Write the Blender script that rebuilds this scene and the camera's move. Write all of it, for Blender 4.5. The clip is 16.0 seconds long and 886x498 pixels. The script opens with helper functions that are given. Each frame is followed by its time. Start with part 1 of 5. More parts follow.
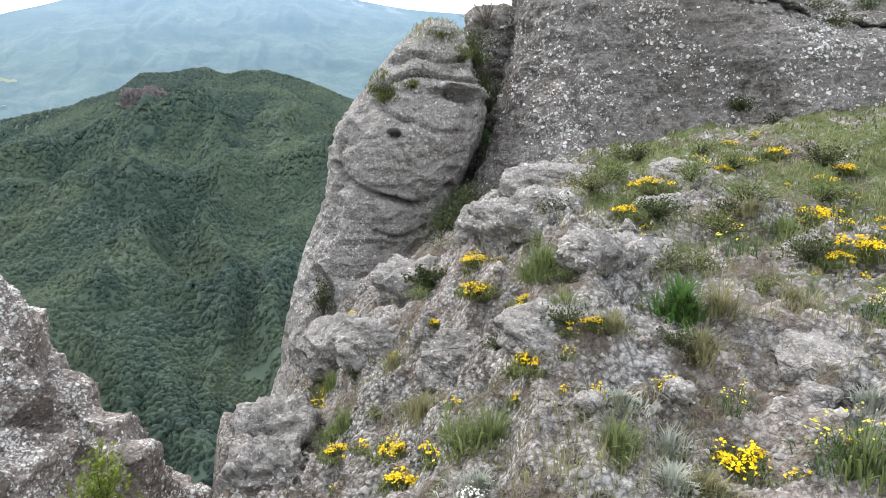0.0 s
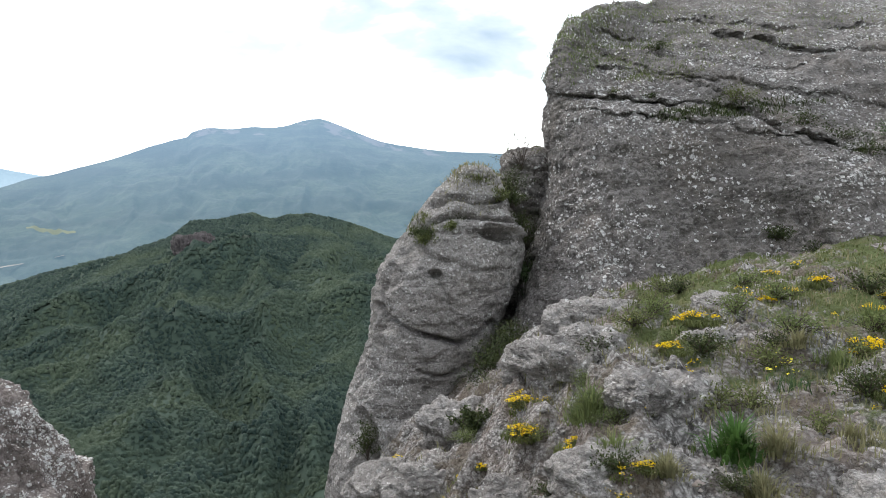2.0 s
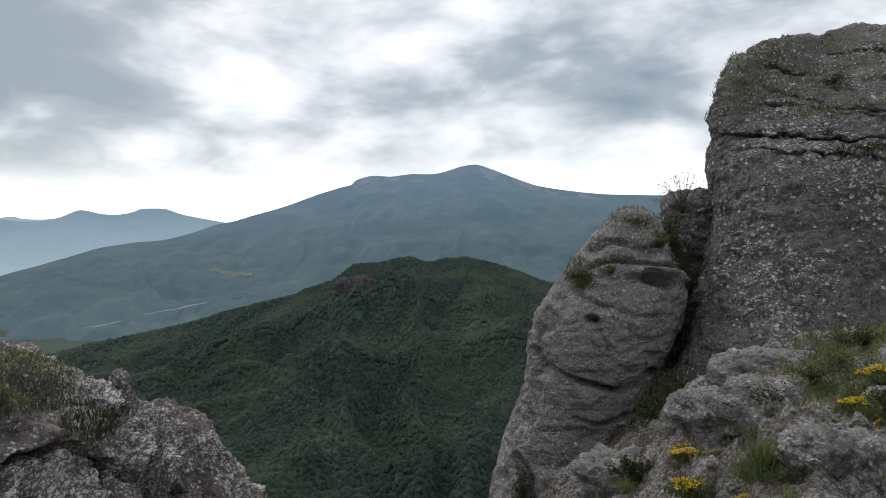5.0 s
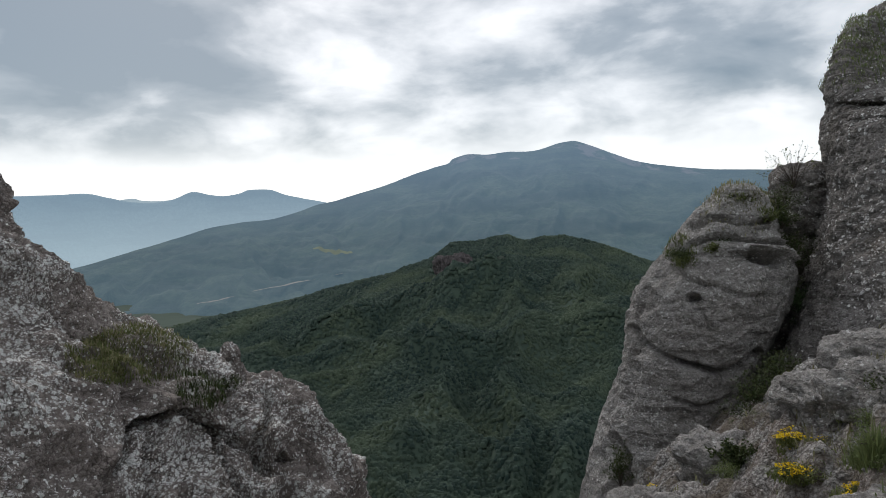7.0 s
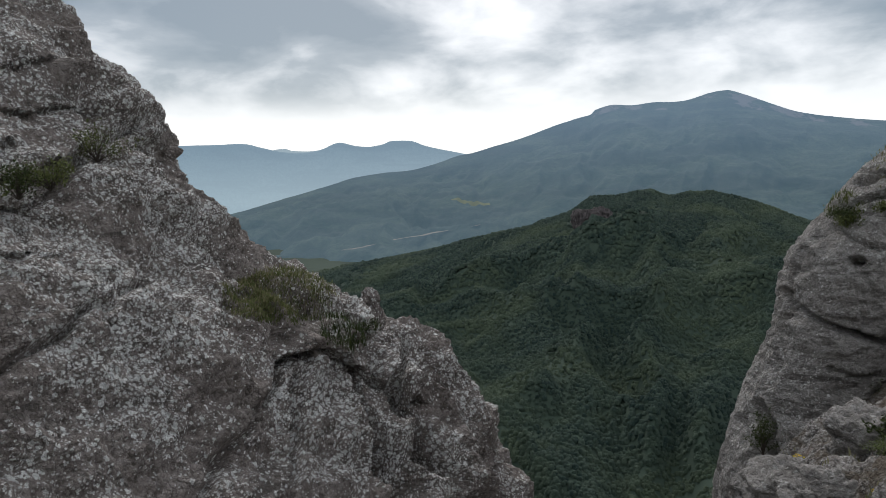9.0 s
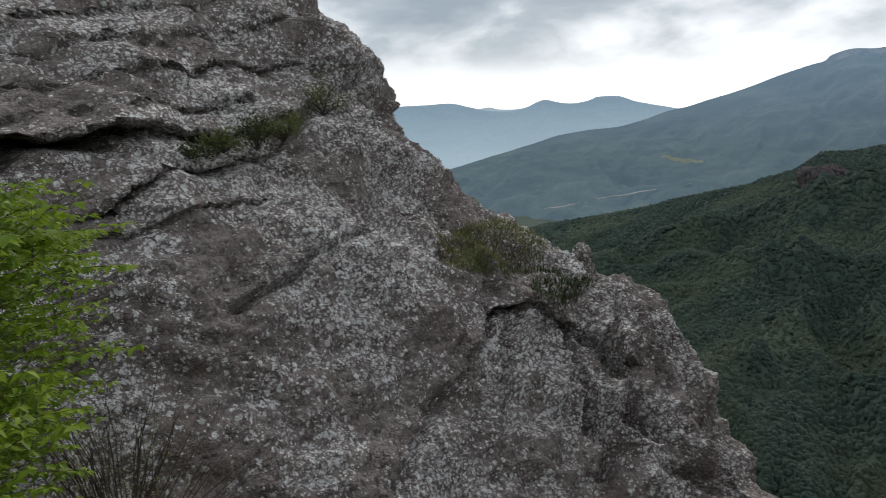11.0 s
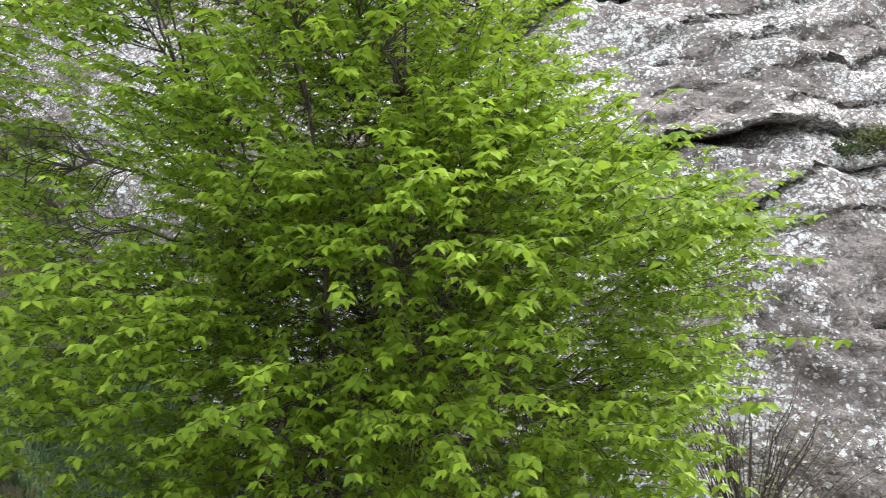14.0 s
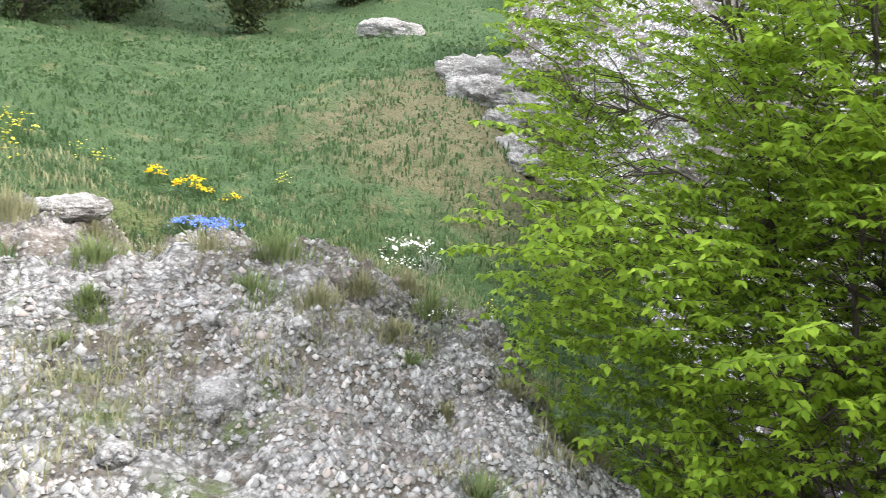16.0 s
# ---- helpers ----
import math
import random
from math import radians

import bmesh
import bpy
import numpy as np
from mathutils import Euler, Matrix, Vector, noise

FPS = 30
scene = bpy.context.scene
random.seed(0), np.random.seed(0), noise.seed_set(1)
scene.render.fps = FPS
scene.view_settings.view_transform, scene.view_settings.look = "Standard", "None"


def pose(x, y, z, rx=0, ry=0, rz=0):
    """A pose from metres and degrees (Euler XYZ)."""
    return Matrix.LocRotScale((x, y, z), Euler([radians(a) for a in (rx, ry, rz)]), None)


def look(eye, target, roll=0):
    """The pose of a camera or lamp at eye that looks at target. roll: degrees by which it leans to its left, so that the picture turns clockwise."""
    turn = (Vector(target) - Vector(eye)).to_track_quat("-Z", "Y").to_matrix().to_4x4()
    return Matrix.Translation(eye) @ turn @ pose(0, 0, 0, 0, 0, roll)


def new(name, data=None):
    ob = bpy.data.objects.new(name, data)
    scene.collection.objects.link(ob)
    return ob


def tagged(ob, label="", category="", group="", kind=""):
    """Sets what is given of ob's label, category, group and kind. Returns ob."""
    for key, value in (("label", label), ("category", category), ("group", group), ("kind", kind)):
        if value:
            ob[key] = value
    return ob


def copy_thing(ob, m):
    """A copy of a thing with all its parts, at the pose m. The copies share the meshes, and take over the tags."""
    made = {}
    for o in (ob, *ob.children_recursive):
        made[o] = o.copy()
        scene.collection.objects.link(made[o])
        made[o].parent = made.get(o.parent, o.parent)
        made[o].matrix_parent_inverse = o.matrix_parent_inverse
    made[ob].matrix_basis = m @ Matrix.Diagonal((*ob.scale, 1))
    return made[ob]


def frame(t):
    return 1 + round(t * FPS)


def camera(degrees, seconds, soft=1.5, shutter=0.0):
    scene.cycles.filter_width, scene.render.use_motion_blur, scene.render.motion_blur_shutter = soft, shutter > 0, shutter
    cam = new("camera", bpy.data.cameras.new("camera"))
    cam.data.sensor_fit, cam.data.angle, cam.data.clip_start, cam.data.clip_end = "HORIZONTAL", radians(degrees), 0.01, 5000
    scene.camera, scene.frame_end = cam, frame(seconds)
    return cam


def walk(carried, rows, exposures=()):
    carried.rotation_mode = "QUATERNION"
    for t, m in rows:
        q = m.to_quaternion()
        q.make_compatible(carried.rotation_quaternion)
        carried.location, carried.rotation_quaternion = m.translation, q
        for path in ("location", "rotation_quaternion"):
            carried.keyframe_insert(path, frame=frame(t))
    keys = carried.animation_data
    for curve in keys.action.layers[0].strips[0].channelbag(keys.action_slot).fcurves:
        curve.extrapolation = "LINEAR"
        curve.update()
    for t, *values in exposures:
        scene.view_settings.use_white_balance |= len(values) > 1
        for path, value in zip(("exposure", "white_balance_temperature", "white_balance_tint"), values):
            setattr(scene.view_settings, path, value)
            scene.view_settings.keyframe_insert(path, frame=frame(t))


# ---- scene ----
# A mountain top of conglomerate rock over a wooded valley; the camera turns to the left on the spot.
cam = camera(62.0, 16.0, soft=0.7, shutter=0.2)
PATH = [
    (0.0, pose(-0.000, 0.000, 1.600, 76.50, 0.00, -0.00)),
    (0.5, pose(-0.003, -0.002, 1.616, 79.30, -0.05, -0.46)),
    (1.0, pose(-0.007, -0.020, 1.637, 82.55, 0.36, 0.49)),
    (1.5, pose(-0.009, -0.048, 1.650, 84.88, 1.12, 1.25)),
    (2.0, pose(-0.010, -0.076, 1.665, 86.97, 2.16, 2.88)),
    (2.5, pose(-0.012, -0.101, 1.681, 88.63, 2.64, 3.77)),
    (3.0, pose(-0.023, -0.150, 1.683, 90.27, 2.73, 6.22)),
    (3.5, pose(-0.026, -0.168, 1.683, 90.53, 2.94, 8.20)),
    (4.0, pose(-0.036, -0.176, 1.683, 90.70, 2.60, 10.74)),
    (6.5, pose(0.002, -0.179, 1.658, 90.06, 2.19, 20.16)),
    (7.0, pose(0.006, -0.190, 1.669, 89.41, 2.28, 22.37)),
    (7.5, pose(0.021, -0.193, 1.661, 89.17, 2.26, 24.62)),
    (8.0, pose(0.052, -0.233, 1.674, 87.95, 1.81, 28.07)),
    (10.5, pose(-0.211, -0.007, 1.589, 83.15, 1.36, 42.68)),
    (11.0, pose(-0.273, -0.042, 1.570, 83.18, 1.54, 48.72)),
    (11.5, pose(-0.306, -0.099, 1.574, 84.80, 2.31, 53.88)),
    (12.0, pose(-0.321, -0.156, 1.584, 84.51, 2.10, 63.24)),
    (12.5, pose(-0.323, -0.184, 1.583, 84.33, 0.55, 76.36)),
    (13.0, pose(-0.327, -0.218, 1.574, 83.95, 1.65, 85.22)),
    (13.5, pose(-0.334, -0.258, 1.569, 84.04, 0.94, 89.28)),
    (14.0, pose(-0.327, -0.334, 1.544, 83.62, -0.29, 93.53)),
    (14.5, pose(-0.295, -0.450, 1.527, 82.20, -1.09, 101.14)),
    (15.0, pose(-0.210, -0.526, 1.521, 80.46, -2.53, 112.34)),
    (15.5, pose(-0.147, -0.545, 1.533, 78.68, -2.34, 121.38)),
    (16.0, pose(-0.107, -0.536, 1.537, 78.57, -3.11, 128.85)),
]
EXPOSURES = [(0.0, 1.4), (1.0, 1.16), (2.0, 0.7), (2.5, 0.42), (3.0, 0.12), (3.5, -0.08), (4.0, -0.3), (7.0, -0.44), (8.0, -0.48), (10.5, -0.42), (11.0, -0.38),
             (11.5, -0.25), (12.0, -0.2), (12.5, 0.1), (13.0, 0.65), (13.5, 1.25), (14.0, 1.68), (14.5, 1.82), (15.0, 2.08), (16.0, 2.08)]
walk(cam, PATH, EXPOSURES)

# ---- light ----
SUN_BEARING, SUN_RISE = 38.0, 40.0          # degrees to the left of +y, degrees up
sun = new("sun", bpy.data.lights.new("sun", "SUN"))
sun.data.energy, sun.data.angle, sun.data.color = 1.5, radians(12), (1.0, 0.95, 0.88)
_b, _e = radians(SUN_BEARING), radians(SUN_RISE)
sun.matrix_world = look((-math.sin(_b) * math.cos(_e), math.cos(_b) * math.cos(_e), math.sin(_e)), (0, 0, 0))


def link(nt, a, b):
    nt.links.new(a, b)


def nd(nt, kind, **values):
    n = nt.nodes.new(kind)
    for key, value in values.items():
        if key in n.inputs:
            n.inputs[key].default_value = value
        else:
            setattr(n, key, value)
    return n


def mathn(nt, op, a, b=None, clamp=False):
    n = nt.nodes.new("ShaderNodeMath")
    n.operation, n.use_clamp = op, clamp
    for i, v in enumerate((a, b)):
        if v is None:
            continue
        if isinstance(v, (int, float)):
            n.inputs[i].default_value = v
        else:
            nt.links.new(v, n.inputs[i])
    return n.outputs[0]


def ramp(nt, fac, stops, mode="LINEAR"):
    n = nt.nodes.new("ShaderNodeValToRGB")
    n.color_ramp.interpolation = mode
    while len(n.color_ramp.elements) < len(stops):
        n.color_ramp.elements.new(0.5)
    for e, (p, c) in zip(n.color_ramp.elements, stops):
        e.position = p
        e.color = (c, c, c, 1) if isinstance(c, (int, float)) else (*c, 1)
    nt.links.new(fac, n.inputs[0])
    return n.outputs[0]


def mix(nt, fac, a, b, blend="MIX"):
    n = nt.nodes.new("ShaderNodeMix")
    n.data_type, n.blend_type = "RGBA", blend
    for sock, v in ((n.inputs[0], fac), (n.inputs[6], a), (n.inputs[7], b)):
        if isinstance(v, (int, float)):
            sock.default_value = v
        elif isinstance(v, tuple):
            sock.default_value = (*v, 1)
        else:
            nt.links.new(v, sock)
    return n.outputs[2]


def noise_tex(nt, vec, scale, detail=4.0, rough=0.55, distort=0.0):
    n = nd(nt, "ShaderNodeTexNoise", Scale=scale, Detail=detail, Roughness=rough, Distortion=distort)
    nt.links.new(vec, n.inputs["Vector"])
    return n.outputs["Fac"]


def voronoi(nt, vec, scale, feature="F1", out="Distance", rand=1.0):
    n = nd(nt, "ShaderNodeTexVoronoi", feature=feature, Scale=scale, Randomness=rand)
    nt.links.new(vec, n.inputs["Vector"])
    return n.outputs[out]


# overcast sky: broken grey clouds over a pale sky, the brightest towards the hidden sun
world = bpy.data.worlds.new("sky")
scene.world = world
world.use_nodes = True
nt = world.node_tree
nt.nodes.clear()
sky = nd(nt, "ShaderNodeTexSky", sky_type="NISHITA", sun_disc=False)
sky.sun_elevation, sky.sun_rotation = _e, radians(-SUN_BEARING)
direction = nd(nt, "ShaderNodeTexCoord").outputs["Generated"]
sep = nd(nt, "ShaderNodeSeparateXYZ")
link(nt, direction, sep.inputs[0])
low = mathn(nt, "ADD", mathn(nt, "MAXIMUM", sep.outputs[2], 0.0), 0.20)
flat = nd(nt, "ShaderNodeCombineXYZ")
link(nt, mathn(nt, "DIVIDE", sep.outputs[0], low), flat.inputs[0])
link(nt, mathn(nt, "DIVIDE", sep.outputs[1], low), flat.inputs[1])
shift = nd(nt, "ShaderNodeMapping")
shift.inputs["Location"].default_value = (3.1, 0.4, 0.0)
link(nt, flat.outputs[0], shift.inputs[0])
big = noise_tex(nt, shift.outputs[0], 1.3, 7.0, 0.58, 0.3)
puff = nd(nt, "ShaderNodeMapping")
puff.inputs["Scale"].default_value = (6.5, 6.5, 15.0)
link(nt, direction, puff.inputs[0])
fine = noise_tex(nt, puff.outputs[0], 1.0, 7.0, 0.52, 0.2)
dens = mathn(nt, "ADD", mathn(nt, "MULTIPLY", big, 0.20), mathn(nt, "MULTIPLY", fine, 0.78))
dens = mathn(nt, "ADD", dens, 0.05)
compass = mathn(nt, "ARCTAN2", mathn(nt, "MULTIPLY", sep.outputs[0], -1.0), sep.outputs[1])


def bank(bearing, rise, wide, tall, weight):
    """A heavier or thinner stretch of the cloud layer."""
    u = mathn(nt, "DIVIDE", mathn(nt, "SUBTRACT", compass, radians(bearing)), radians(wide))
    v = mathn(nt, "DIVIDE", mathn(nt, "SUBTRACT", sep.outputs[2], math.sin(radians(rise))), radians(tall))
    q = mathn(nt, "ADD", mathn(nt, "MULTIPLY", u, u), mathn(nt, "MULTIPLY", v, v))
    return mathn(nt, "MULTIPLY", mathn(nt, "POWER", 2.718, mathn(nt, "MULTIPLY", q, -1.0)), weight)


for heavy in ((48, 15, 12, 4.8, 0.27), (56, 20, 18, 8, 0.14), (38.5, 12.6, 5.5, 2.0, 0.13), (33, 10.3, 5, 1.0, 0.09), (28.9, 15.6, 4.5, 2.6, -0.13), (22, 17.5, 6, 2.5, -0.05),
              (10, 13.2, 9, 1.9, 0.15), (-3, 12.0, 7, 1.7, 0.12), (25, 10.5, 5, 1.2, 0.05), (46, 7.4, 6, 1.0, 0.08)):
    dens = mathn(nt, "ADD", dens, bank(*heavy))
cover = ramp(nt, dens, [(0.42, 0.0), (0.50, 0.26), (0.585, 0.56), (0.66, 0.82), (0.80, 1.0)])
clear = ramp(nt, sep.outputs[2], [(0.085, 1.0), (0.15, 0.0)], "EASE")
cover = mathn(nt, "MULTIPLY", cover, mathn(nt, "SUBTRACT", 1.0, clear))
cloud = mix(nt, cover, (1.22, 1.23, 1.25), (0.235, 0.295, 0.345))
pale = mix(nt, 0.03, cloud, sky.outputs[0], "ADD")
bg = nd(nt, "ShaderNodeBackground", Strength=1.0)
link(nt, pale, bg.inputs[0])
link(nt, bg.outputs[0], nd(nt, "ShaderNodeOutputWorld").inputs[0])


# ---- materials ----
def material(name, rough=0.9):
    m = bpy.data.materials.new(name)
    m.use_nodes = True
    nt = m.node_tree
    b = nt.nodes["Principled BSDF"]
    b.inputs["Roughness"].default_value = rough
    b.inputs["Specular IOR Level"].default_value = 0.2
    return m, nt, b, nd(nt, "ShaderNodeTexCoord").outputs["Object"]


def bump(nt, bsdf, height, strength, distance, before=None):
    n = nd(nt, "ShaderNodeBump", Strength=strength, Distance=distance)
    link(nt, height, n.inputs["Height"])
    if before is not None:
        link(nt, before, n.inputs["Normal"])
    link(nt, n.outputs[0], bsdf.inputs["Normal"])
    return n.outputs[0]


def jitter(nt, co, scale, amount):
    """Coordinates shaken a little, so that stones are not cells of a net."""
    n = nd(nt, "ShaderNodeTexNoise", Scale=scale, Detail=3.0, Roughness=0.6)
    link(nt, co, n.inputs["Vector"])
    off = nd(nt, "ShaderNodeVectorMath", operation="MULTIPLY_ADD")
    link(nt, n.outputs["Color"], off.inputs[0])
    off.inputs[1].default_value = (amount,) * 3
    link(nt, co, off.inputs[2])
    return off.outputs[0]


def flakes(nt, co, scale, density):
    """Crisp ragged crusts of lichen, each its own size; density from 0 to 1 by place."""
    cj = jitter(nt, co, scale * 1.9, 0.7 / scale)
    dist, cell = voronoi(nt, cj, scale), nd(nt, "ShaderNodeSeparateXYZ")
    link(nt, voronoi(nt, cj, scale, out="Color"), cell.inputs[0])
    size = mathn(nt, "ADD", mathn(nt, "MULTIPLY", cell.outputs[1], 0.40), 0.14)
    torn = mathn(nt, "MULTIPLY", mathn(nt, "SUBTRACT", noise_tex(nt, co, scale * 3.5, 3.0, 0.7), 0.5), 0.9)
    inside = ramp(nt, mathn(nt, "ADD", mathn(nt, "SUBTRACT", dist, size), torn), [(0.0, 1.0), (0.07, 0.0)])
    there = mathn(nt, "LESS_THAN", cell.outputs[0], density)
    return mathn(nt, "MULTIPLY", inside, there)


def rock_material(name, base, light, dark, lichen, spread, pebbles, soot=0.6, stain=0.5, crust=14.0):
    """Conglomerate: pebbles of many greys in a dull matrix, thin beds, crusts of pale and black lichen. pebbles: stones to the metre."""
    m, nt, b, co = material(name, 0.92)
    co2 = jitter(nt, co, pebbles * 1.1, 0.95 / pebbles)
    dist, cell = voronoi(nt, co2, pebbles), voronoi(nt, co2, pebbles, out="Color")
    dist2, cell2 = voronoi(nt, co2, pebbles * 2.3), voronoi(nt, co2, pebbles * 2.3, out="Color")
    g1 = nd(nt, "ShaderNodeSeparateXYZ"); link(nt, cell, g1.inputs[0])
    g2 = nd(nt, "ShaderNodeSeparateXYZ"); link(nt, cell2, g2.inputs[0])
    col = mix(nt, g1.outputs[0], dark, base)
    col = mix(nt, ramp(nt, g2.outputs[0], [(0.45, 0.0), (1.0, 0.7)]), col, light)
    broad = noise_tex(nt, co, 0.5, 5.0, 0.62)
    col = mix(nt, ramp(nt, broad, [(0.38, stain), (0.54, 0.0)]), col, dark)
    rust = noise_tex(nt, co, 0.9, 6.0, 0.65)
    col = mix(nt, ramp(nt, rust, [(0.50, 0.0), (0.70, stain * 0.7)]), col, (0.25, 0.205, 0.165))
    thin = nd(nt, "ShaderNodeMapping")
    thin.inputs["Scale"].default_value = (0.9, 0.9, 9.0)
    thin.inputs["Rotation"].default_value = (0.10, -0.12, 0.0)
    link(nt, co, thin.inputs[0])
    beds = noise_tex(nt, thin.outputs[0], 1.0, 4.0, 0.55)
    seam = ramp(nt, beds, [(0.36, 1.0), (0.45, 0.0)])
    col = mix(nt, mathn(nt, "MULTIPLY", seam, 0.45), col, (0.09, 0.082, 0.075))
    where = noise_tex(nt, co, 0.8, 5.0, 0.6, 0.4)
    density = mathn(nt, "MULTIPLY", ramp(nt, where, [(0.43, 0.05), (0.51, 0.45), (0.58, 1.0)]), spread)
    crusts = mathn(nt, "MAXIMUM", flakes(nt, co, crust, density), mathn(nt, "MULTIPLY", flakes(nt, co, crust * 2.1, density), 0.85))
    tone = mix(nt, noise_tex(nt, co, crust * 2.0, 3.0, 0.7), (0.74, 0.735, 0.72), (0.94, 0.94, 0.92))
    col = mix(nt, mathn(nt, "MULTIPLY", crusts, lichen), col, tone)
    black = noise_tex(nt, co, pebbles * 0.42, 6.0, 0.7, 0.3)
    col = mix(nt, ramp(nt, black, [(0.58, 0.0), (0.68, soot)]), col, (0.06, 0.056, 0.052))
    crumb = noise_tex(nt, co, pebbles * 0.16, 5.0, 0.65)
    # shade of the crevices put into the colour: dark gaps between the stones
    joint = voronoi(nt, co2, pebbles * 1.25, "DISTANCE_TO_EDGE")
    joint2 = voronoi(nt, jitter(nt, co, pebbles * 3.0, 0.5 / pebbles), pebbles * 2.9, "DISTANCE_TO_EDGE")
    gap = mathn(nt, "MULTIPLY", ramp(nt, joint, [(0.0, 0.62), (0.10, 0.0)]), ramp(nt, crumb, [(0.42, 0.1), (0.58, 0.9)]))
    gap2 = mathn(nt, "MULTIPLY", ramp(nt, joint2, [(0.0, 0.6), (0.11, 0.0)]), ramp(nt, crumb, [(0.40, 0.8), (0.62, 0.15)]))
    col = mix(nt, mathn(nt, "MAXIMUM", gap, gap2), col, tuple(0.5 * c for c in dark))
    link(nt, col, b.inputs["Base Color"])
    h = mathn(nt, "ADD", mathn(nt, "SUBTRACT", 1.0, dist), mathn(nt, "MULTIPLY", mathn(nt, "SUBTRACT", 1.0, dist2), 0.5))
    h = mathn(nt, "ADD", h, mathn(nt, "MULTIPLY", mathn(nt, "ADD", gap, mathn(nt, "MULTIPLY", gap2, 0.5)), -0.6))
    h = mathn(nt, "ADD", h, mathn(nt, "MULTIPLY", black, -0.8))
    h = mathn(nt, "ADD", h, mathn(nt, "MULTIPLY", seam, -0.5))
    n1 = bump(nt, b, h, 1.0, 0.6 / pebbles)
    bump(nt, b, noise_tex(nt, co, pebbles * 4.0, 4.0, 0.7), 0.5, 0.006, n1)
    return m


ROCK_PALE = rock_material("grey conglomerate", (0.42, 0.397, 0.378), (0.54, 0.52, 0.505), (0.26, 0.242, 0.229), 0.6, 0.28, 18.0, 0.6, 0.3, 22.0)
ROCK_DARK = rock_material("weathered conglomerate", (0.265, 0.246, 0.233), (0.42, 0.40, 0.385), (0.12, 0.11, 0.103), 0.8, 0.45, 15.0, 0.6, 0.5, 15.0)
ROCK_CLIFF = rock_material("lichen-covered conglomerate", (0.35, 0.306, 0.285), (0.48, 0.434, 0.41), (0.172, 0.146, 0.133), 1.0, 1.3, 15.0, 0.42, 0.4, 17.0)


def ground_material():
    """Gravel and bare rock on the ridge; 'turf' marks where grass has taken hold, 'wood' the wooded valley."""
    m, nt, b, co = material("gravelly turf", 0.95)
    turf = nd(nt, "ShaderNodeAttribute", attribute_name="turf").outputs["Fac"]
    wood = nd(nt, "ShaderNodeAttribute", attribute_name="wood").outputs["Fac"]
    cj = jitter(nt, co, 40.0, 0.012)
    dist, cell = voronoi(nt, cj, 33.0), voronoi(nt, cj, 33.0, out="Color")
    dist2, cell2 = voronoi(nt, cj, 85.0), voronoi(nt, cj, 85.0, out="Color")
    g1 = nd(nt, "ShaderNodeSeparateXYZ"); link(nt, cell, g1.inputs[0])
    g2 = nd(nt, "ShaderNodeSeparateXYZ"); link(nt, cell2, g2.inputs[0])
    gravel = mix(nt, g1.outputs[0], (0.17, 0.16, 0.152), (0.43, 0.413, 0.40))
    gravel = mix(nt, mathn(nt, "MULTIPLY", g2.outputs[0], 0.5), gravel, (0.60, 0.59, 0.575))
    gravel = mix(nt, ramp(nt, dist, [(0.40, 0.0), (0.72, 0.7)]), gravel, (0.06, 0.053, 0.048))
    pore = noise_tex(nt, co, 11.0, 6.0, 0.72, 0.3)
    gravel = mix(nt, ramp(nt, pore, [(0.52, 0.0), (0.60, 0.9)]), gravel, (0.055, 0.05, 0.046))
    # gaps between stones darkened in the colour, in place of crevice shade
    joint = voronoi(nt, jitter(nt, co, 34.0, 0.035), 31.0, "DISTANCE_TO_EDGE")
    crumb = noise_tex(nt, co, 4.5, 5.0, 0.65)
    gap = mathn(nt, "MULTIPLY", ramp(nt, joint, [(0.0, 0.5), (0.13, 0.0)]), ramp(nt, crumb, [(0.46, 0.0), (0.62, 0.9)]))
    gravel = mix(nt, gap, gravel, (0.05, 0.045, 0.041))
    pink = noise_tex(nt, co, 1.3, 4.0, 0.6)
    gravel = mix(nt, ramp(nt, pink, [(0.46, 0.0), (0.66, 0.5)]), gravel, (0.34, 0.275, 0.245))
    soil = mix(nt, noise_tex(nt, co, 40.0, 4.0, 0.7), (0.07, 0.055, 0.04), (0.17, 0.135, 0.10))
    patch = noise_tex(nt, co, 2.3, 6.0, 0.68, 0.3)
    stony = mix(nt, ramp(nt, patch, [(0.49, 0.0), (0.60, 0.8)]), gravel, soil)
    blades = noise_tex(nt, co, 55.0, 5.0, 0.75)
    green = mix(nt, blades, (0.055, 0.075, 0.028), (0.15, 0.175, 0.07))
    straw = noise_tex(nt, co, 1.7, 5.0, 0.65)
    green = mix(nt, ramp(nt, straw, [(0.52, 0.0), (0.70, 0.6)]), green, (0.22, 0.19, 0.10))
    fresh = mix(nt, blades, (0.032, 0.06, 0.024), (0.08, 0.13, 0.05))
    fresh = mix(nt, ramp(nt, straw, [(0.56, 0.0), (0.68, 0.55)]), fresh, (0.19, 0.17, 0.09))
    green = mix(nt, ramp(nt, turf, [(0.75, 0.0), (0.95, 1.0)]), green, fresh)
    heath = nd(nt, "ShaderNodeVectorMath", operation="DISTANCE")
    link(nt, co, heath.inputs[0]); heath.inputs[1].default_value = (-8.3, -6.1, 1.0)
    bald = mathn(nt, "ADD", mathn(nt, "DIVIDE", heath.outputs["Value"], 3.2), mathn(nt, "MULTIPLY", mathn(nt, "SUBTRACT", straw, 0.5), 2.0))
    green = mix(nt, ramp(nt, bald, [(0.6, 0.85), (1.0, 0.0)]), green, mix(nt, blades, (0.09, 0.075, 0.045), (0.21, 0.18, 0.10)))
    edge = noise_tex(nt, co, 3.2, 6.0, 0.7)
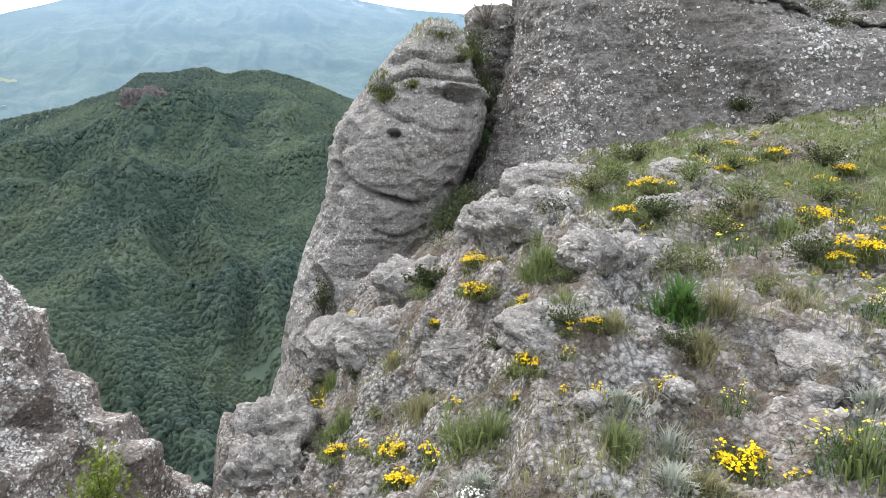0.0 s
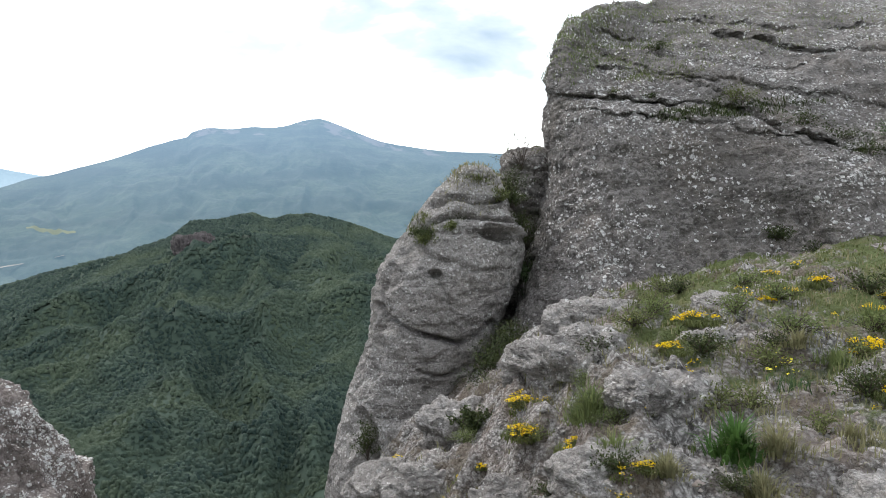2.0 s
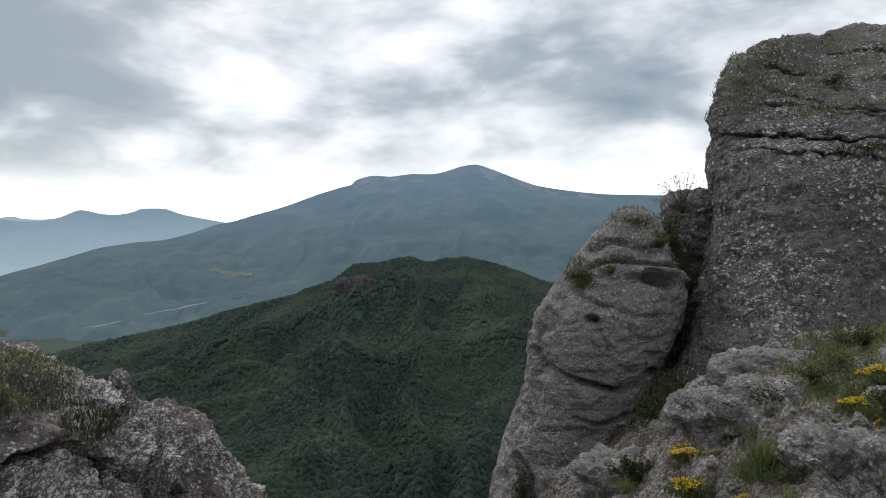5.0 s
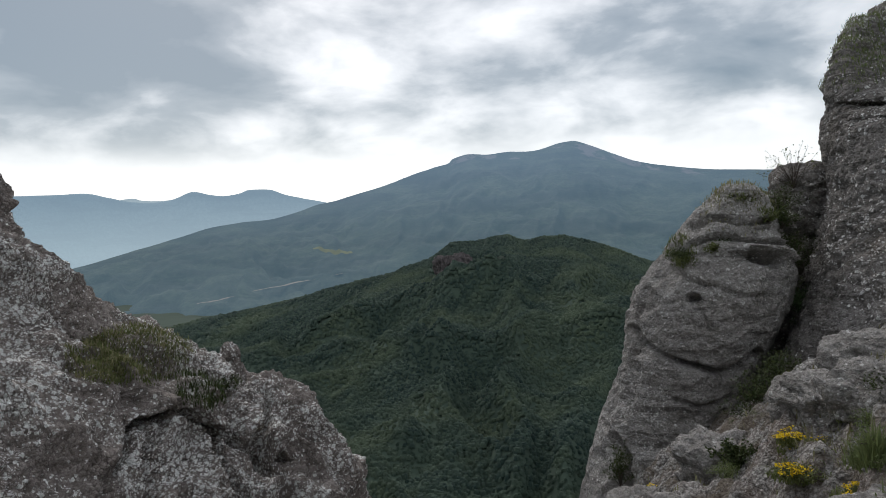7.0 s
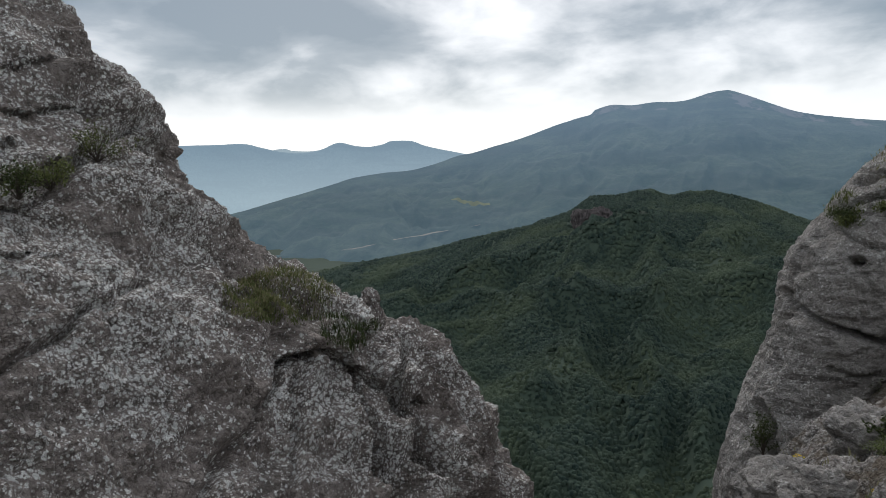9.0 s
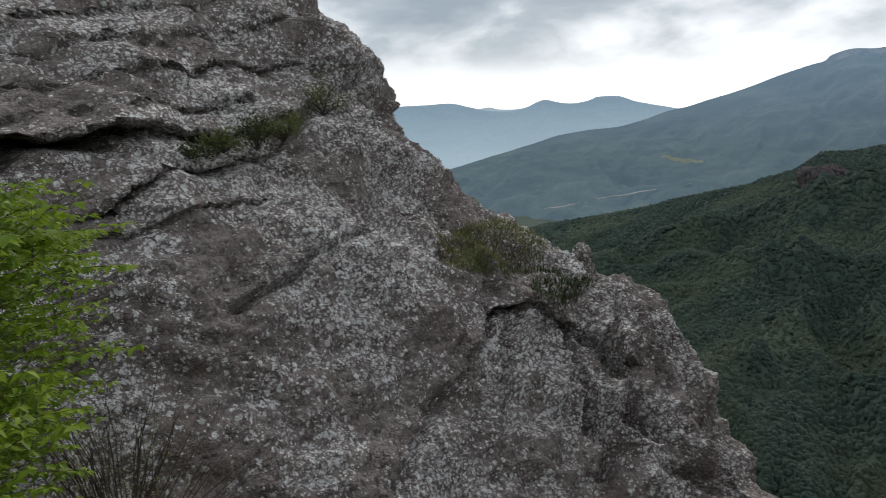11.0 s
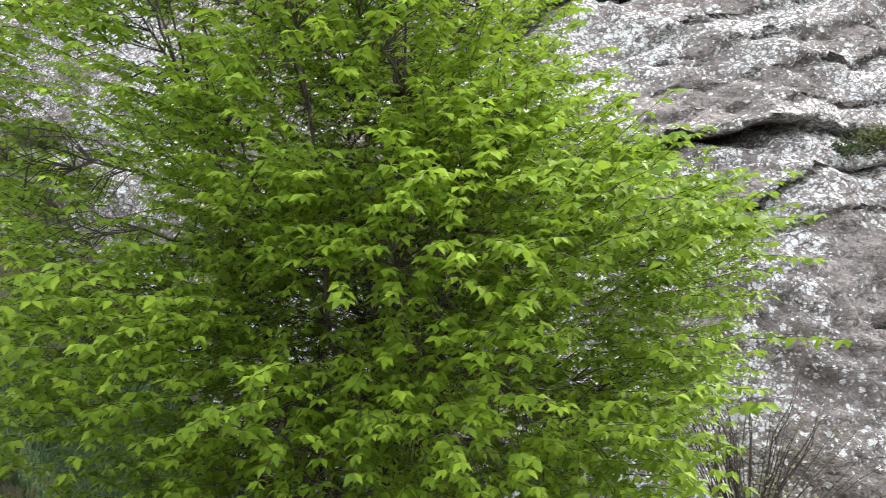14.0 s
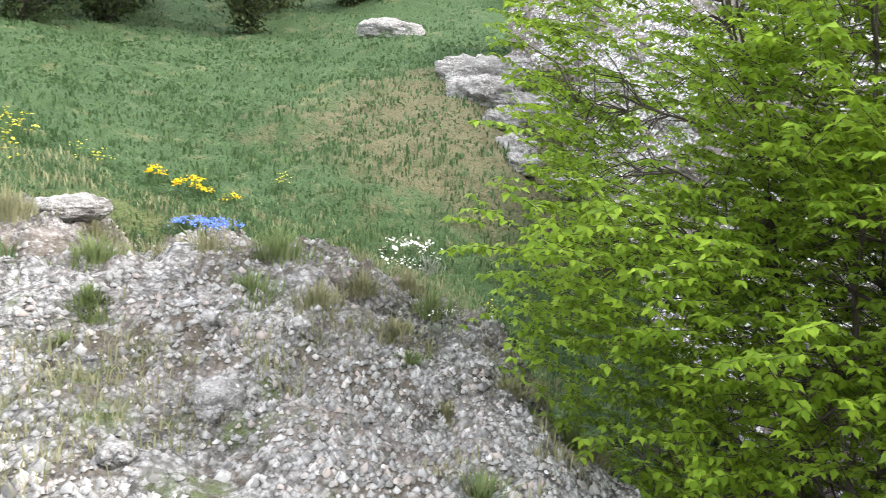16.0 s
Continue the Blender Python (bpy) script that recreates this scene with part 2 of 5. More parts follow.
    where = ramp(nt, mathn(nt, "ADD", turf, mathn(nt, "MULTIPLY", mathn(nt, "SUBTRACT", edge, 0.5), 1.6)), [(0.42, 0.0), (0.6, 1.0)])
    col = mix(nt, where, stony, green)
    floor = mix(nt, noise_tex(nt, co, 0.02, 6.0, 0.6), (0.04, 0.062, 0.048), (0.064, 0.09, 0.064))
    floor = mix(nt, noise_tex(nt, co, 0.12, 5.0, 0.7), floor, (0.042, 0.064, 0.049))
    col = mix(nt, wood, col, floor)
    link(nt, col, b.inputs["Base Color"])
    h = mathn(nt, "ADD", mathn(nt, "SUBTRACT", 1.0, dist), mathn(nt, "MULTIPLY", mathn(nt, "SUBTRACT", 1.0, dist2), 0.4))
    h = mathn(nt, "ADD", h, mathn(nt, "MULTIPLY", pore, -1.2))
    h = mathn(nt, "ADD", h, mathn(nt, "MULTIPLY", gap, -0.6))
    h = mathn(nt, "MULTIPLY", h, mathn(nt, "SUBTRACT", 1.0, wood))
    bump(nt, b, h, 1.0, 0.03)
    return m


GROUND = ground_material()


def leafy(name, deep, fresh, rough=0.6, scale=6.0, translucent=0.35):
    """Leaves: each one its own green, letting some light through."""
    m, nt, b, co = material(name, rough)
    isl = nd(nt, "ShaderNodeNewGeometry").outputs["Random Per Island"]
    col = mix(nt, isl, deep, fresh)
    col = mix(nt, ramp(nt, noise_tex(nt, co, scale, 4.0, 0.6), [(0.35, 0.0), (0.7, 0.6)]), col, deep)
    link(nt, col, b.inputs["Base Color"])
    if translucent:
        tr = nd(nt, "ShaderNodeBsdfTranslucent")
        link(nt, mix(nt, 0.5, col, fresh), tr.inputs[0])
        ms = nd(nt, "ShaderNodeMixShader")
        ms.inputs[0].default_value = translucent
        link(nt, b.outputs[0], ms.inputs[1]); link(nt, tr.outputs[0], ms.inputs[2])
        link(nt, ms.outputs[0], nt.nodes["Material Output"].inputs[0])
    return m


LEAF = leafy("fresh maple leaves", (0.098, 0.172, 0.015), (0.345, 0.485, 0.045), 0.5, 1.2, 0.42)
FOREST = leafy("broadleaf forest", (0.023, 0.043, 0.037), (0.067, 0.098, 0.074), 0.9, 0.012, 0.0)
_nt = FOREST.node_tree
_b = _nt.nodes["Principled BSDF"]
_stand = noise_tex(_nt, nd(_nt, "ShaderNodeTexCoord").outputs["Object"], 0.007, 6.0, 0.6, 0.4)
link(_nt, mix(_nt, ramp(_nt, _stand, [(0.48, 0.0), (0.62, 0.6)]), _b.inputs["Base Color"].links[0].from_socket, (0.090, 0.118, 0.070)), _b.inputs["Base Color"])
bump(_nt, _nt.nodes["Principled BSDF"], noise_tex(_nt, nd(_nt, "ShaderNodeTexCoord").outputs["Object"], 1.1, 5.0, 0.75), 1.0, 1.3)
GRASS = leafy("meadow grass", (0.032, 0.068, 0.026), (0.10, 0.156, 0.06), 0.8, 1.2, 0.3)
OLIVE = leafy("olive grass", (0.095, 0.13, 0.048), (0.235, 0.275, 0.112), 0.8, 2.0, 0.3)
DRYGRASS = leafy("dry grass", (0.15, 0.15, 0.075), (0.33, 0.31, 0.18), 0.85, 2.0, 0.3)
SHRUB = leafy("low dark shrub", (0.03, 0.045, 0.018), (0.085, 0.105, 0.035), 0.8, 3.0, 0.15)
CUSHION = leafy("cushion leaves", (0.085, 0.105, 0.038), (0.19, 0.21, 0.08), 0.8, 5.0, 0.2)
SILVER = leafy("felted silver leaves", (0.28, 0.30, 0.25), (0.42, 0.44, 0.38), 0.9, 5.0, 0.15)
YELLOW = leafy("yellow blossom", (0.74, 0.50, 0.006), (0.9, 0.70, 0.015), 0.6, 9.0, 0.15)
PALEYELLOW = leafy("pale yellow blossom", (0.62, 0.55, 0.04), (0.8, 0.72, 0.10), 0.6, 9.0, 0.15)
BLUE = leafy("blue blossom", (0.10, 0.20, 0.75), (0.22, 0.34, 0.85), 0.6, 9.0, 0.15)
WHITE = leafy("white blossom", (0.7, 0.7, 0.66), (0.85, 0.85, 0.82), 0.6, 9.0, 0.15)


def bark_material():
    m, nt, b, co = material("grey-brown bark", 0.9)
    n = noise_tex(nt, co, 30.0, 5.0, 0.7)
    link(nt, mix(nt, n, (0.035, 0.028, 0.022), (0.12, 0.10, 0.085)), b.inputs["Base Color"])
    bump(nt, b, n, 0.6, 0.01)
    return m


BARK = bark_material()


def distance_material(name, wood, meadow, crag, haze, low, amount, rise, bare=()):
    """Far slopes as a plain backdrop, miles of air painted on as a bluish glow; bare: places and sizes of crags below
    the crest.
    """
    m, nt, b, co = material(name, 1.0)
    xyz = nd(nt, "ShaderNodeSeparateXYZ"); link(nt, co, xyz.inputs[0])
    n1 = noise_tex(nt, co, 0.0035, 8.0, 0.62, 0.4)
    col = mix(nt, ramp(nt, n1, [(0.42, 0.0), (0.62, 0.9)]), wood, meadow)
    wide = nd(nt, "ShaderNodeMapping")
    wide.inputs["Scale"].default_value = (1.0, 1.0, 7.0)
    link(nt, co, wide.inputs[0])
    n3 = noise_tex(nt, wide.outputs[0], 0.0022, 7.0, 0.6, 0.3)
    col = mix(nt, ramp(nt, n3, [(0.50, 0.0), (0.56, 0.65)]), col, tuple(0.45 * c for c in wood))
    grain = noise_tex(nt, co, 0.055, 4.0, 0.7)
    col = mix(nt, ramp(nt, grain, [(0.40, 0.55), (0.58, 0.0)]), col, tuple(0.4 * c for c in wood))
    n2 = noise_tex(nt, co, 0.011, 8.0, 0.7, 0.3)
    for (x, y, z), size in bare:
        gap = nd(nt, "ShaderNodeVectorMath", operation="DISTANCE")
        link(nt, co, gap.inputs[0]); gap.inputs[1].default_value = (x, y, z)
        there = mathn(nt, "ADD", mathn(nt, "DIVIDE", gap.outputs["Value"], size), mathn(nt, "MULTIPLY", mathn(nt, "SUBTRACT", n2, 0.5), 4.5))
        col = mix(nt, ramp(nt, there, [(0.58, 0.75), (0.82, 0.0)]), col, crag)
    link(nt, col, b.inputs["Base Color"])
    # haze painted as emission: low at the foot, blending to haze at the crest
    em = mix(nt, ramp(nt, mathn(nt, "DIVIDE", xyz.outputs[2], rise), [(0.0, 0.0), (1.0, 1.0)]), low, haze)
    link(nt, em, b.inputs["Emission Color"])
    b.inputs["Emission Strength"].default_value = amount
    bump(nt, b, grain, 0.5, 12.0)
    return m


# ---- shaping tools ----
EYE = np.array((-0.1, -0.2, 1.6))           # the standing point, at eye height


def place_at(bearing, rise, reach):
    return tuple(float(c) for c in spot(np.float64(bearing), np.float64(rise), reach))


def spot(bearing, rise, reach):
    """A place by its bearing to the left of +y and its rise, in degrees, and its distance from the standing point."""
    b, e = np.radians(bearing), np.radians(rise)
    return EYE + np.stack([-np.sin(b) * np.cos(e) * reach, np.cos(b) * np.cos(e) * reach, np.sin(e) * reach], -1)


def hash3(i, j, k, seed):
    h = (i * 374761393 + j * 668265263 + k * 2147483647 + seed * 974711) & 0xFFFFFFFF
    h = ((h ^ (h >> 13)) * 1274126177) & 0xFFFFFFFF
    h = ((h ^ (h >> 16)) * 2246822519) & 0xFFFFFFFF
    return ((h ^ (h >> 15)) & 0xFFFF) / 65535.0


def vnoise(p, seed=0):
    """Smooth value noise in -1 .. 1 at places p (..., 3)."""
    f = np.floor(p).astype(np.int64)
    w = p - f
    w = w * w * w * (w * (w * 6 - 15) + 10)
    out = 0.0
    for c in range(8):
        i, j, k = c & 1, c >> 1 & 1, c >> 2 & 1
        g = hash3(f[..., 0] + i, f[..., 1] + j, f[..., 2] + k, seed)
        out = out + g * (w[..., 0] if i else 1 - w[..., 0]) * (w[..., 1] if j else 1 - w[..., 1]) * (w[..., 2] if k else 1 - w[..., 2])
    return out * 2 - 1


def fbm(p, octaves=4, gain=0.5, seed=0):
    out, a = 0.0, 1.0
    for o in range(octaves):
        out = out + a * vnoise(p * 2.03 ** o + 17.3 * o, seed + o)
        a *= gain
    return out


def cells(p, seed=0):
    """Distance to the nearest of scattered points, one to each unit cube."""
    f = np.floor(p).astype(np.int64)
    best = np.full(p.shape[:-1], 9.0)
    for i in (-1, 0, 1):
        for j in (-1, 0, 1):
            for k in (-1, 0, 1):
                q = f + (i, j, k)
                d = 0.0
                for a in range(3):
                    d = d + (q[..., a] + hash3(q[..., 0], q[..., 1], q[..., 2], seed + 31 * a) - p[..., a]) ** 2
                best = np.minimum(best, d)
    return np.sqrt(best)


def smooth_line(ctrl, n, axis=0):
    """n places along a Catmull-Rom curve through the control rows."""
    c = np.moveaxis(np.asarray(ctrl, float), axis, 0)
    m = len(c)
    pad = np.concatenate([2 * c[:1] - c[1:2], c, 2 * c[-1:] - c[-2:-1]])
    t = np.linspace(0, m - 1, n)
    k = np.minimum(t.astype(int), m - 2)
    w = (t - k).reshape((-1,) + (1,) * (c.ndim - 1))
    a, b, d, e = pad[k], pad[k + 1], pad[k + 2], pad[k + 3]
    out = 0.5 * (2 * b + (d - a) * w + (2 * a - 5 * b + 4 * d - e) * w ** 2 + (3 * b - a - 3 * d + e) * w ** 3)
    return np.moveaxis(out, 0, axis)


def unit_rows(v):
    return v / (np.linalg.norm(v, axis=-1, keepdims=True) + 1e-9)


def grid_normals(p, wrap=False):
    du = np.gradient(p, axis=1)
    if wrap:
        du[:, 0] = du[:, -1] = p[:, 1] - p[:, -2]
    n = np.cross(du, np.gradient(p, axis=0))
    return n / (np.linalg.norm(n, axis=-1, keepdims=True) + 1e-9)


def mesh_from(name, verts, faces, mat, smooth=True):
    """One mesh from arrays of places and of triangles or quads."""
    me = bpy.data.meshes.new(name)
    verts, faces = np.asarray(verts, np.float32), np.asarray(faces, np.int32)
    k = faces.shape[1]
    me.vertices.add(len(verts)); me.vertices.foreach_set("co", verts.ravel())
    me.loops.add(faces.size); me.loops.foreach_set("vertex_index", faces.ravel())
    me.polygons.add(len(faces)); me.polygons.foreach_set("loop_start", np.arange(len(faces), dtype=np.int32) * k)
    me.polygons.foreach_set("use_smooth", np.full(len(faces), smooth))
    me.update(calc_edges=True); me.validate()
    me.materials.append(mat)
    return me


def grid_faces(nv, nu, wrap=False, start=0):
    i, j = np.meshgrid(np.arange(nv - 1), np.arange(nu if wrap else nu - 1), indexing="ij")
    a, b = i * nu + j, i * nu + (j + 1) % nu
    return np.stack([a, b, b + nu, a + nu], -1).reshape(-1, 4) + start


def rock_relief(p, scale=1.0, bed=(0.15, 0.1, 1.0), ledge=0.10, seed=0, block=0.0, strata=None):
    """How far a conglomerate face stands out: broad swells, tilted beds with small ledges, knobs, stones."""
    bed = np.array(bed) / np.linalg.norm(bed)
    s = (p @ bed) * 1.7 + 0.35 * fbm(p * 0.6, 3, seed=seed + 5)
    st = vnoise(np.stack([s * 2.2, s * 0 + 3.7, s * 0], -1), seed + 9)
    st = 0.75 * np.tanh(2.6 * st) + 0.5 * vnoise(np.stack([s * 6.0, p[..., 0] * 0.5, p[..., 1] * 0.5], -1), seed + 10)
    if strata is not None:
        ledge = ledge * (1 + 0.8 * np.clip((p[..., 2] - strata) / 0.8, 0, 1))
    out = 0.13 * fbm(p * 0.55, 3, seed=seed) + ledge * st
    if block:
        out = out + block * np.clip((p[..., 1] - 4.0) / 2.0, 0, 1) * (1 - 2.4 * np.abs(fbm(p * 0.8, 3, 0.5, seed + 21)))
    out = out + 0.05 * (1 - 2 * np.abs(fbm(p * 2.1, 4, 0.55, seed + 3)))
    out = out + 0.024 * (1 - 2 * np.abs(fbm(p * 5.7, 3, 0.6, seed + 6)))
    out = out + 0.035 * (0.6 - cells(p * 7.0, seed + 4)) + 0.022 * (0.6 - cells(p * 14.0, seed + 8))
    return out * scale


# ---- the ridge, its gully and the valley: one sheet of ground ----
REACH = (0.4, 1.0, 2.0, 3.0, 4.5, 6.5, 9.0, 13.0, 20.0, 45.0)
# heights against the eye, at those distances, by bearing
RIDGE = {
    -120: (-1.50, -1.50, -1.45, -1.35, -1.0, -0.6, 0.0, 0.6, 2.0, 6.0),
    -60: (-1.55, -1.55, -1.50, -1.45, -1.3, -1.0, -0.6, -0.2, 0.5, 3.0),
    -31: (-1.55, -1.55, -1.50, -1.40, -1.22, -1.0, -0.72, -0.4, 0.0, 0.0),
    -20: (-1.55, -1.55, -1.52, -1.45, -1.25, -1.02, -0.8, -0.8, -1.0, -4.0),
    -13.8: (-1.55, -1.55, -1.52, -1.42, -1.12, -1.05, -1.0, -1.4, -2.5, -9.0),
    -9.6: (-1.55, -1.55, -1.54, -1.45, -1.22, -1.12, -1.1, -1.7, -3.5, -14.0),
}
FLANK = {
    -6.4: (-1.55, -1.55, -1.62, -1.74, -1.72, -1.36, -1.45, -2.2, -6.0, -22.0),
    4: (-1.55, -1.55, -1.75, -2.05, -2.35, -2.20, -2.45, -3.1, -12.0, -34.0),
    9.7: (-1.55, -1.56, -1.80, -2.15, -2.65, -3.05, -3.3, -8.5, -18.0, -44.0),
    16.4: (-1.55, -1.60, -1.90, -2.30, -2.80, -3.0, -6.5, -13.0, -24.0, -50.0),
    22: (-1.55, -1.65, -2.20, -3.10, -5.0, -8.0, -11.5, -17.0, -28.0, -54.0),
    40: (-1.55, -1.75, -2.70, -4.0, -6.0, -8.0, -10.0, -14.0, -23.0, -48.0),
}
GULLY = {
    60: (-1.55, -1.75, -2.60, -3.6, -4.6, -5.0, -5.0, -5.5, -8.0, -20.0),
    80: (-1.52, -1.70, -2.40, -3.2, -4.1, -4.4, -4.2, -3.5, -2.0, 0.0),
    100: (-1.50, -1.55, -2.05, -2.8, -3.3, -3.0, -2.2, -1.2, -0.5, 4.0),
    118: (-1.50, -1.48, -1.50, -1.60, -2.5, -2.5, -1.3, 0.0, 1.2, 7.0),
    129: (-1.50, -1.46, -1.42, -1.33, -1.30, -1.75, -0.55, 0.5, 1.8, 8.0),
    148: (-1.50, -1.43, -1.32, -1.16, -0.93, -1.05, -0.85, -0.1, 1.2, 7.0),
    161: (-1.50, -1.43, -1.32, -1.16, -0.90, -0.72, -0.5, 0.1, 1.3, 7.0),
    185: (-1.50, -1.45, -1.35, -1.20, -1.0, -0.7, -0.3, 0.3, 1.5, 7.0),
}
PROFILES = {**RIDGE, **FLANK, **GULLY, 240: RIDGE[-120]}


def ridge_height(b, r):
    """Height against the eye at bearing b and distance r, from 0.4 to 45 m."""
    keys = np.array(sorted(PROFILES), float)
    tab = np.array([PROFILES[k] for k in sorted(PROFILES)])
    lr, lg = np.log(np.clip(r, 0.4, 45.0)), np.log(REACH)
    b = np.where(b < -120, b + 360, b)
    k = np.clip(np.searchsorted(keys, b, "right") - 1, 0, len(keys) - 2)
    w = (b - keys[k]) / (keys[k + 1] - keys[k])
    w = w * w * (3 - 2 * w)
    m = np.clip(np.searchsorted(lg, lr, "right") - 1, 0, len(lg) - 2)
    v = (lr - lg[m]) / (lg[m + 1] - lg[m])
    row = lambda q: tab[q, m] * (1 - v) + tab[q, m + 1] * v
    return row(k) * (1 - w) + row(k + 1) * w


FARREACH = (45.0, 130.0, 330.0, 560.0)
VALLEY = {
    -40: (0, -10, -40, -90), -8: (-25, -90, -190, -205), 7: (-38, -105, -200, -207), 17.5: (-51, -116, -205, -207), 29: (-52, -116, -207, -210), 40: (-48, -110, -207, -212),
    52: (-34, -90, -190, -210), 62: (-18, -50, -130, -170), 80: (0, 0, -10, -30), 120: (7, 20, 45, 60), 240: (6, 15, 40, 60), 320: (0, -10, -40, -90),
}
# the wooded hill across the valley: by bearing, the rise of its crest and the distance to it
HILL = {-40: (-5, 1400), -8: (-5, 1400), 3: (-3.4, 1400), 6.8: (-2.2, 1400), 8.8: (-1.3, 1400), 10.9: (-0.6, 1400), 13.0: (0.0, 1400), 14.7: (0.0, 1400), 16.0: (-0.3, 1410), 17.5: (0.28, 1430), 19.9: (-0.2, 1440),
        21.7: (-0.2, 1440), 23.5: (-1.4, 1450), 26.1: (-2.3, 1480), 30.5: (-3.25, 1540), 34.8: (-4.3, 1600), 39.0: (-5.1, 1660), 43.0: (-5.8, 1720), 50: (-6.6, 1760), 62: (-5.5, 1800), 80: (-1.5, 1800), 120: (2, 1800), 240: (2, 1800), 320: (-5, 1400)}
# spurs of the hill: height, half their width in metres, then bearing and distance along the crest
SPURS = [(47, 60, [(35.5, 1124), (28.9, 1048), (25.0, 923), (20.9, 916), (16.6, 888), (12.2, 925), (8.3, 920)]),
         (43, 47, [(11.4, 911), (12.8, 895), (15.0, 852), (17.2, 787), (20.2, 792), (24.0, 711), (26.1, 643)]),
         (50, 51, [(16.2, 1290), (18.0, 1171), (21.5, 1138), (24.8, 1194), (28.8, 1177), (32.6, 1186)]),
         (36, 47, [(30.0, 971), (34.0, 927), (38, 829)]),
         (40, 51, [(9.5, 849), (11.5, 765), (13.5, 661), (15, 600)])]


def spur_height(x, y):
    """The ribs that run down from the hill, highest where two meet."""
    h = np.zeros(np.shape(x))
    for tall, half, line in SPURS:
        c = smooth_line(np.array(line, float), 40)
        cx, cy = -np.sin(np.radians(c[:, 0])) * c[:, 1], np.cos(np.radians(c[:, 0])) * c[:, 1]
        best = np.full(np.shape(x), 1e9)
        for i in range(40):
            best = np.minimum(best, (x - cx[i]) ** 2 + (y - cy[i]) ** 2)
        h = np.maximum(h, tall * np.exp(-np.sqrt(best + 90) / half))
    return h


def valley_height(b, r):
    keys = np.array(sorted(VALLEY), float)
    tab = np.array([VALLEY[k] for k in sorted(VALLEY)], float)
    b = np.where(b < -40, b + 360, b)
    k = np.clip(np.searchsorted(keys, b, "right") - 1, 0, len(keys) - 2)
    w = (b - keys[k]) / (keys[k + 1] - keys[k])
    w = w * w * (3 - 2 * w)
    lg = np.log(FARREACH)
    lr = np.log(np.clip(r, 45, 560))
    m = np.clip(np.searchsorted(lg, lr, "right") - 1, 0, len(lg) - 2)
    v = (lr - lg[m]) / (lg[m + 1] - lg[m])
    v = v * v * (3 - 2 * v) * 0.6 + v * 0.4
    row = lambda q: tab[q, m] * (1 - v) + tab[q, m + 1] * v
    h = row(k) * (1 - w) + row(k + 1) * w
    hk = sorted(HILL)
    rise, crest = np.interp(b, hk, [HILL[q][0] for q in hk]), np.interp(b, hk, [HILL[q][1] for q in hk])
    peak = np.tan(np.radians(rise)) * crest
    u = np.clip((r - 560) / (crest - 560), 0, 1)
    h = h + (peak - h) * (0.75 * u + 0.25 * u * u) * (u > 0)
    beyond = np.clip((r - crest) / 650, 0, 1)
    h = h + (np.minimum(peak, -190) - peak) * beyond * beyond * (3 - 2 * beyond)
    x, y = -np.sin(np.radians(b)) * r, np.cos(np.radians(b)) * r
    p = np.stack([x, y, 0 * x], -1)
    inner = np.clip((r - 120) / 300, 0, 1) * np.clip((crest - r) / 260, 0.10, 1)
    fold = np.stack([np.radians(b) * 900 / 75.0, r / 260.0, 0 * r], -1) + 0.5 * np.stack([vnoise(p / 120, 41), 0 * r, 0 * r], -1)
    rib = 1 - 2 * np.abs(fbm(fold, 3, 0.5, 47))
    return h + inner * (spur_height(x, y) - 10 + 20 * rib + 12 * fbm(p / 150.0, 4, 0.5, 40))


def near_ground(b, r):
    """The ridge with its knobs and hollows."""
    x, y = EYE[0] - np.sin(np.radians(b)) * r, EYE[1] + np.cos(np.radians(b)) * r
    z = EYE[2] + ridge_height(b, r)
    p = np.stack([x, y, z * 0.6], -1)
    meadow = turf_cover(x, y, b, r)
    knob = 0.10 * fbm(p * 0.9, 4, 0.5, 60) + 0.085 * (1 - 2 * np.abs(fbm(p * 1.9, 4, 0.55, 63))) + 0.03 * (0.6 - cells(p * 9.0, 66)) + 0.014 * (0.6 - cells(p * 19.0, 67)) + 0.05 * np.clip(np.abs(fbm(p * 3.4, 3, 0.6, 68)) * 2.2 - 0.35, -0.35, 0.3)
    soft = 0.07 * fbm(p * 0.8, 3, 0.5, 70)
    z = z + np.clip(r / 3.0, 0.3, 1.6) * (knob * (1 - 0.75 * meadow) + soft * meadow)
    return np.stack([x, y, z], -1)


def turf_cover(x, y, b, r):
    """0 on bare gravel, 1 on the meadow."""
    p = np.stack([x, y, 0 * x], -1)
    back = np.clip((b - 100) / 15, 0, 1) * np.clip((r - np.interp(b, [100, 118, 129, 148, 161, 185], [3.0, 3.5, 4.2, 4.5, 4.7, 5.4])) / 0.9, 0, 1)
    right = np.clip((-b - 8) / 8, 0, 1) * np.clip((r - 3.2) / 2.5, 0, 1) * 0.44 + 0.12
    right = np.where(b > 60, 0.24, right) + 0.22 * fbm(p * 0.9, 3, 0.5, 80)
    return np.clip(np.maximum(back, right), 0, 1)


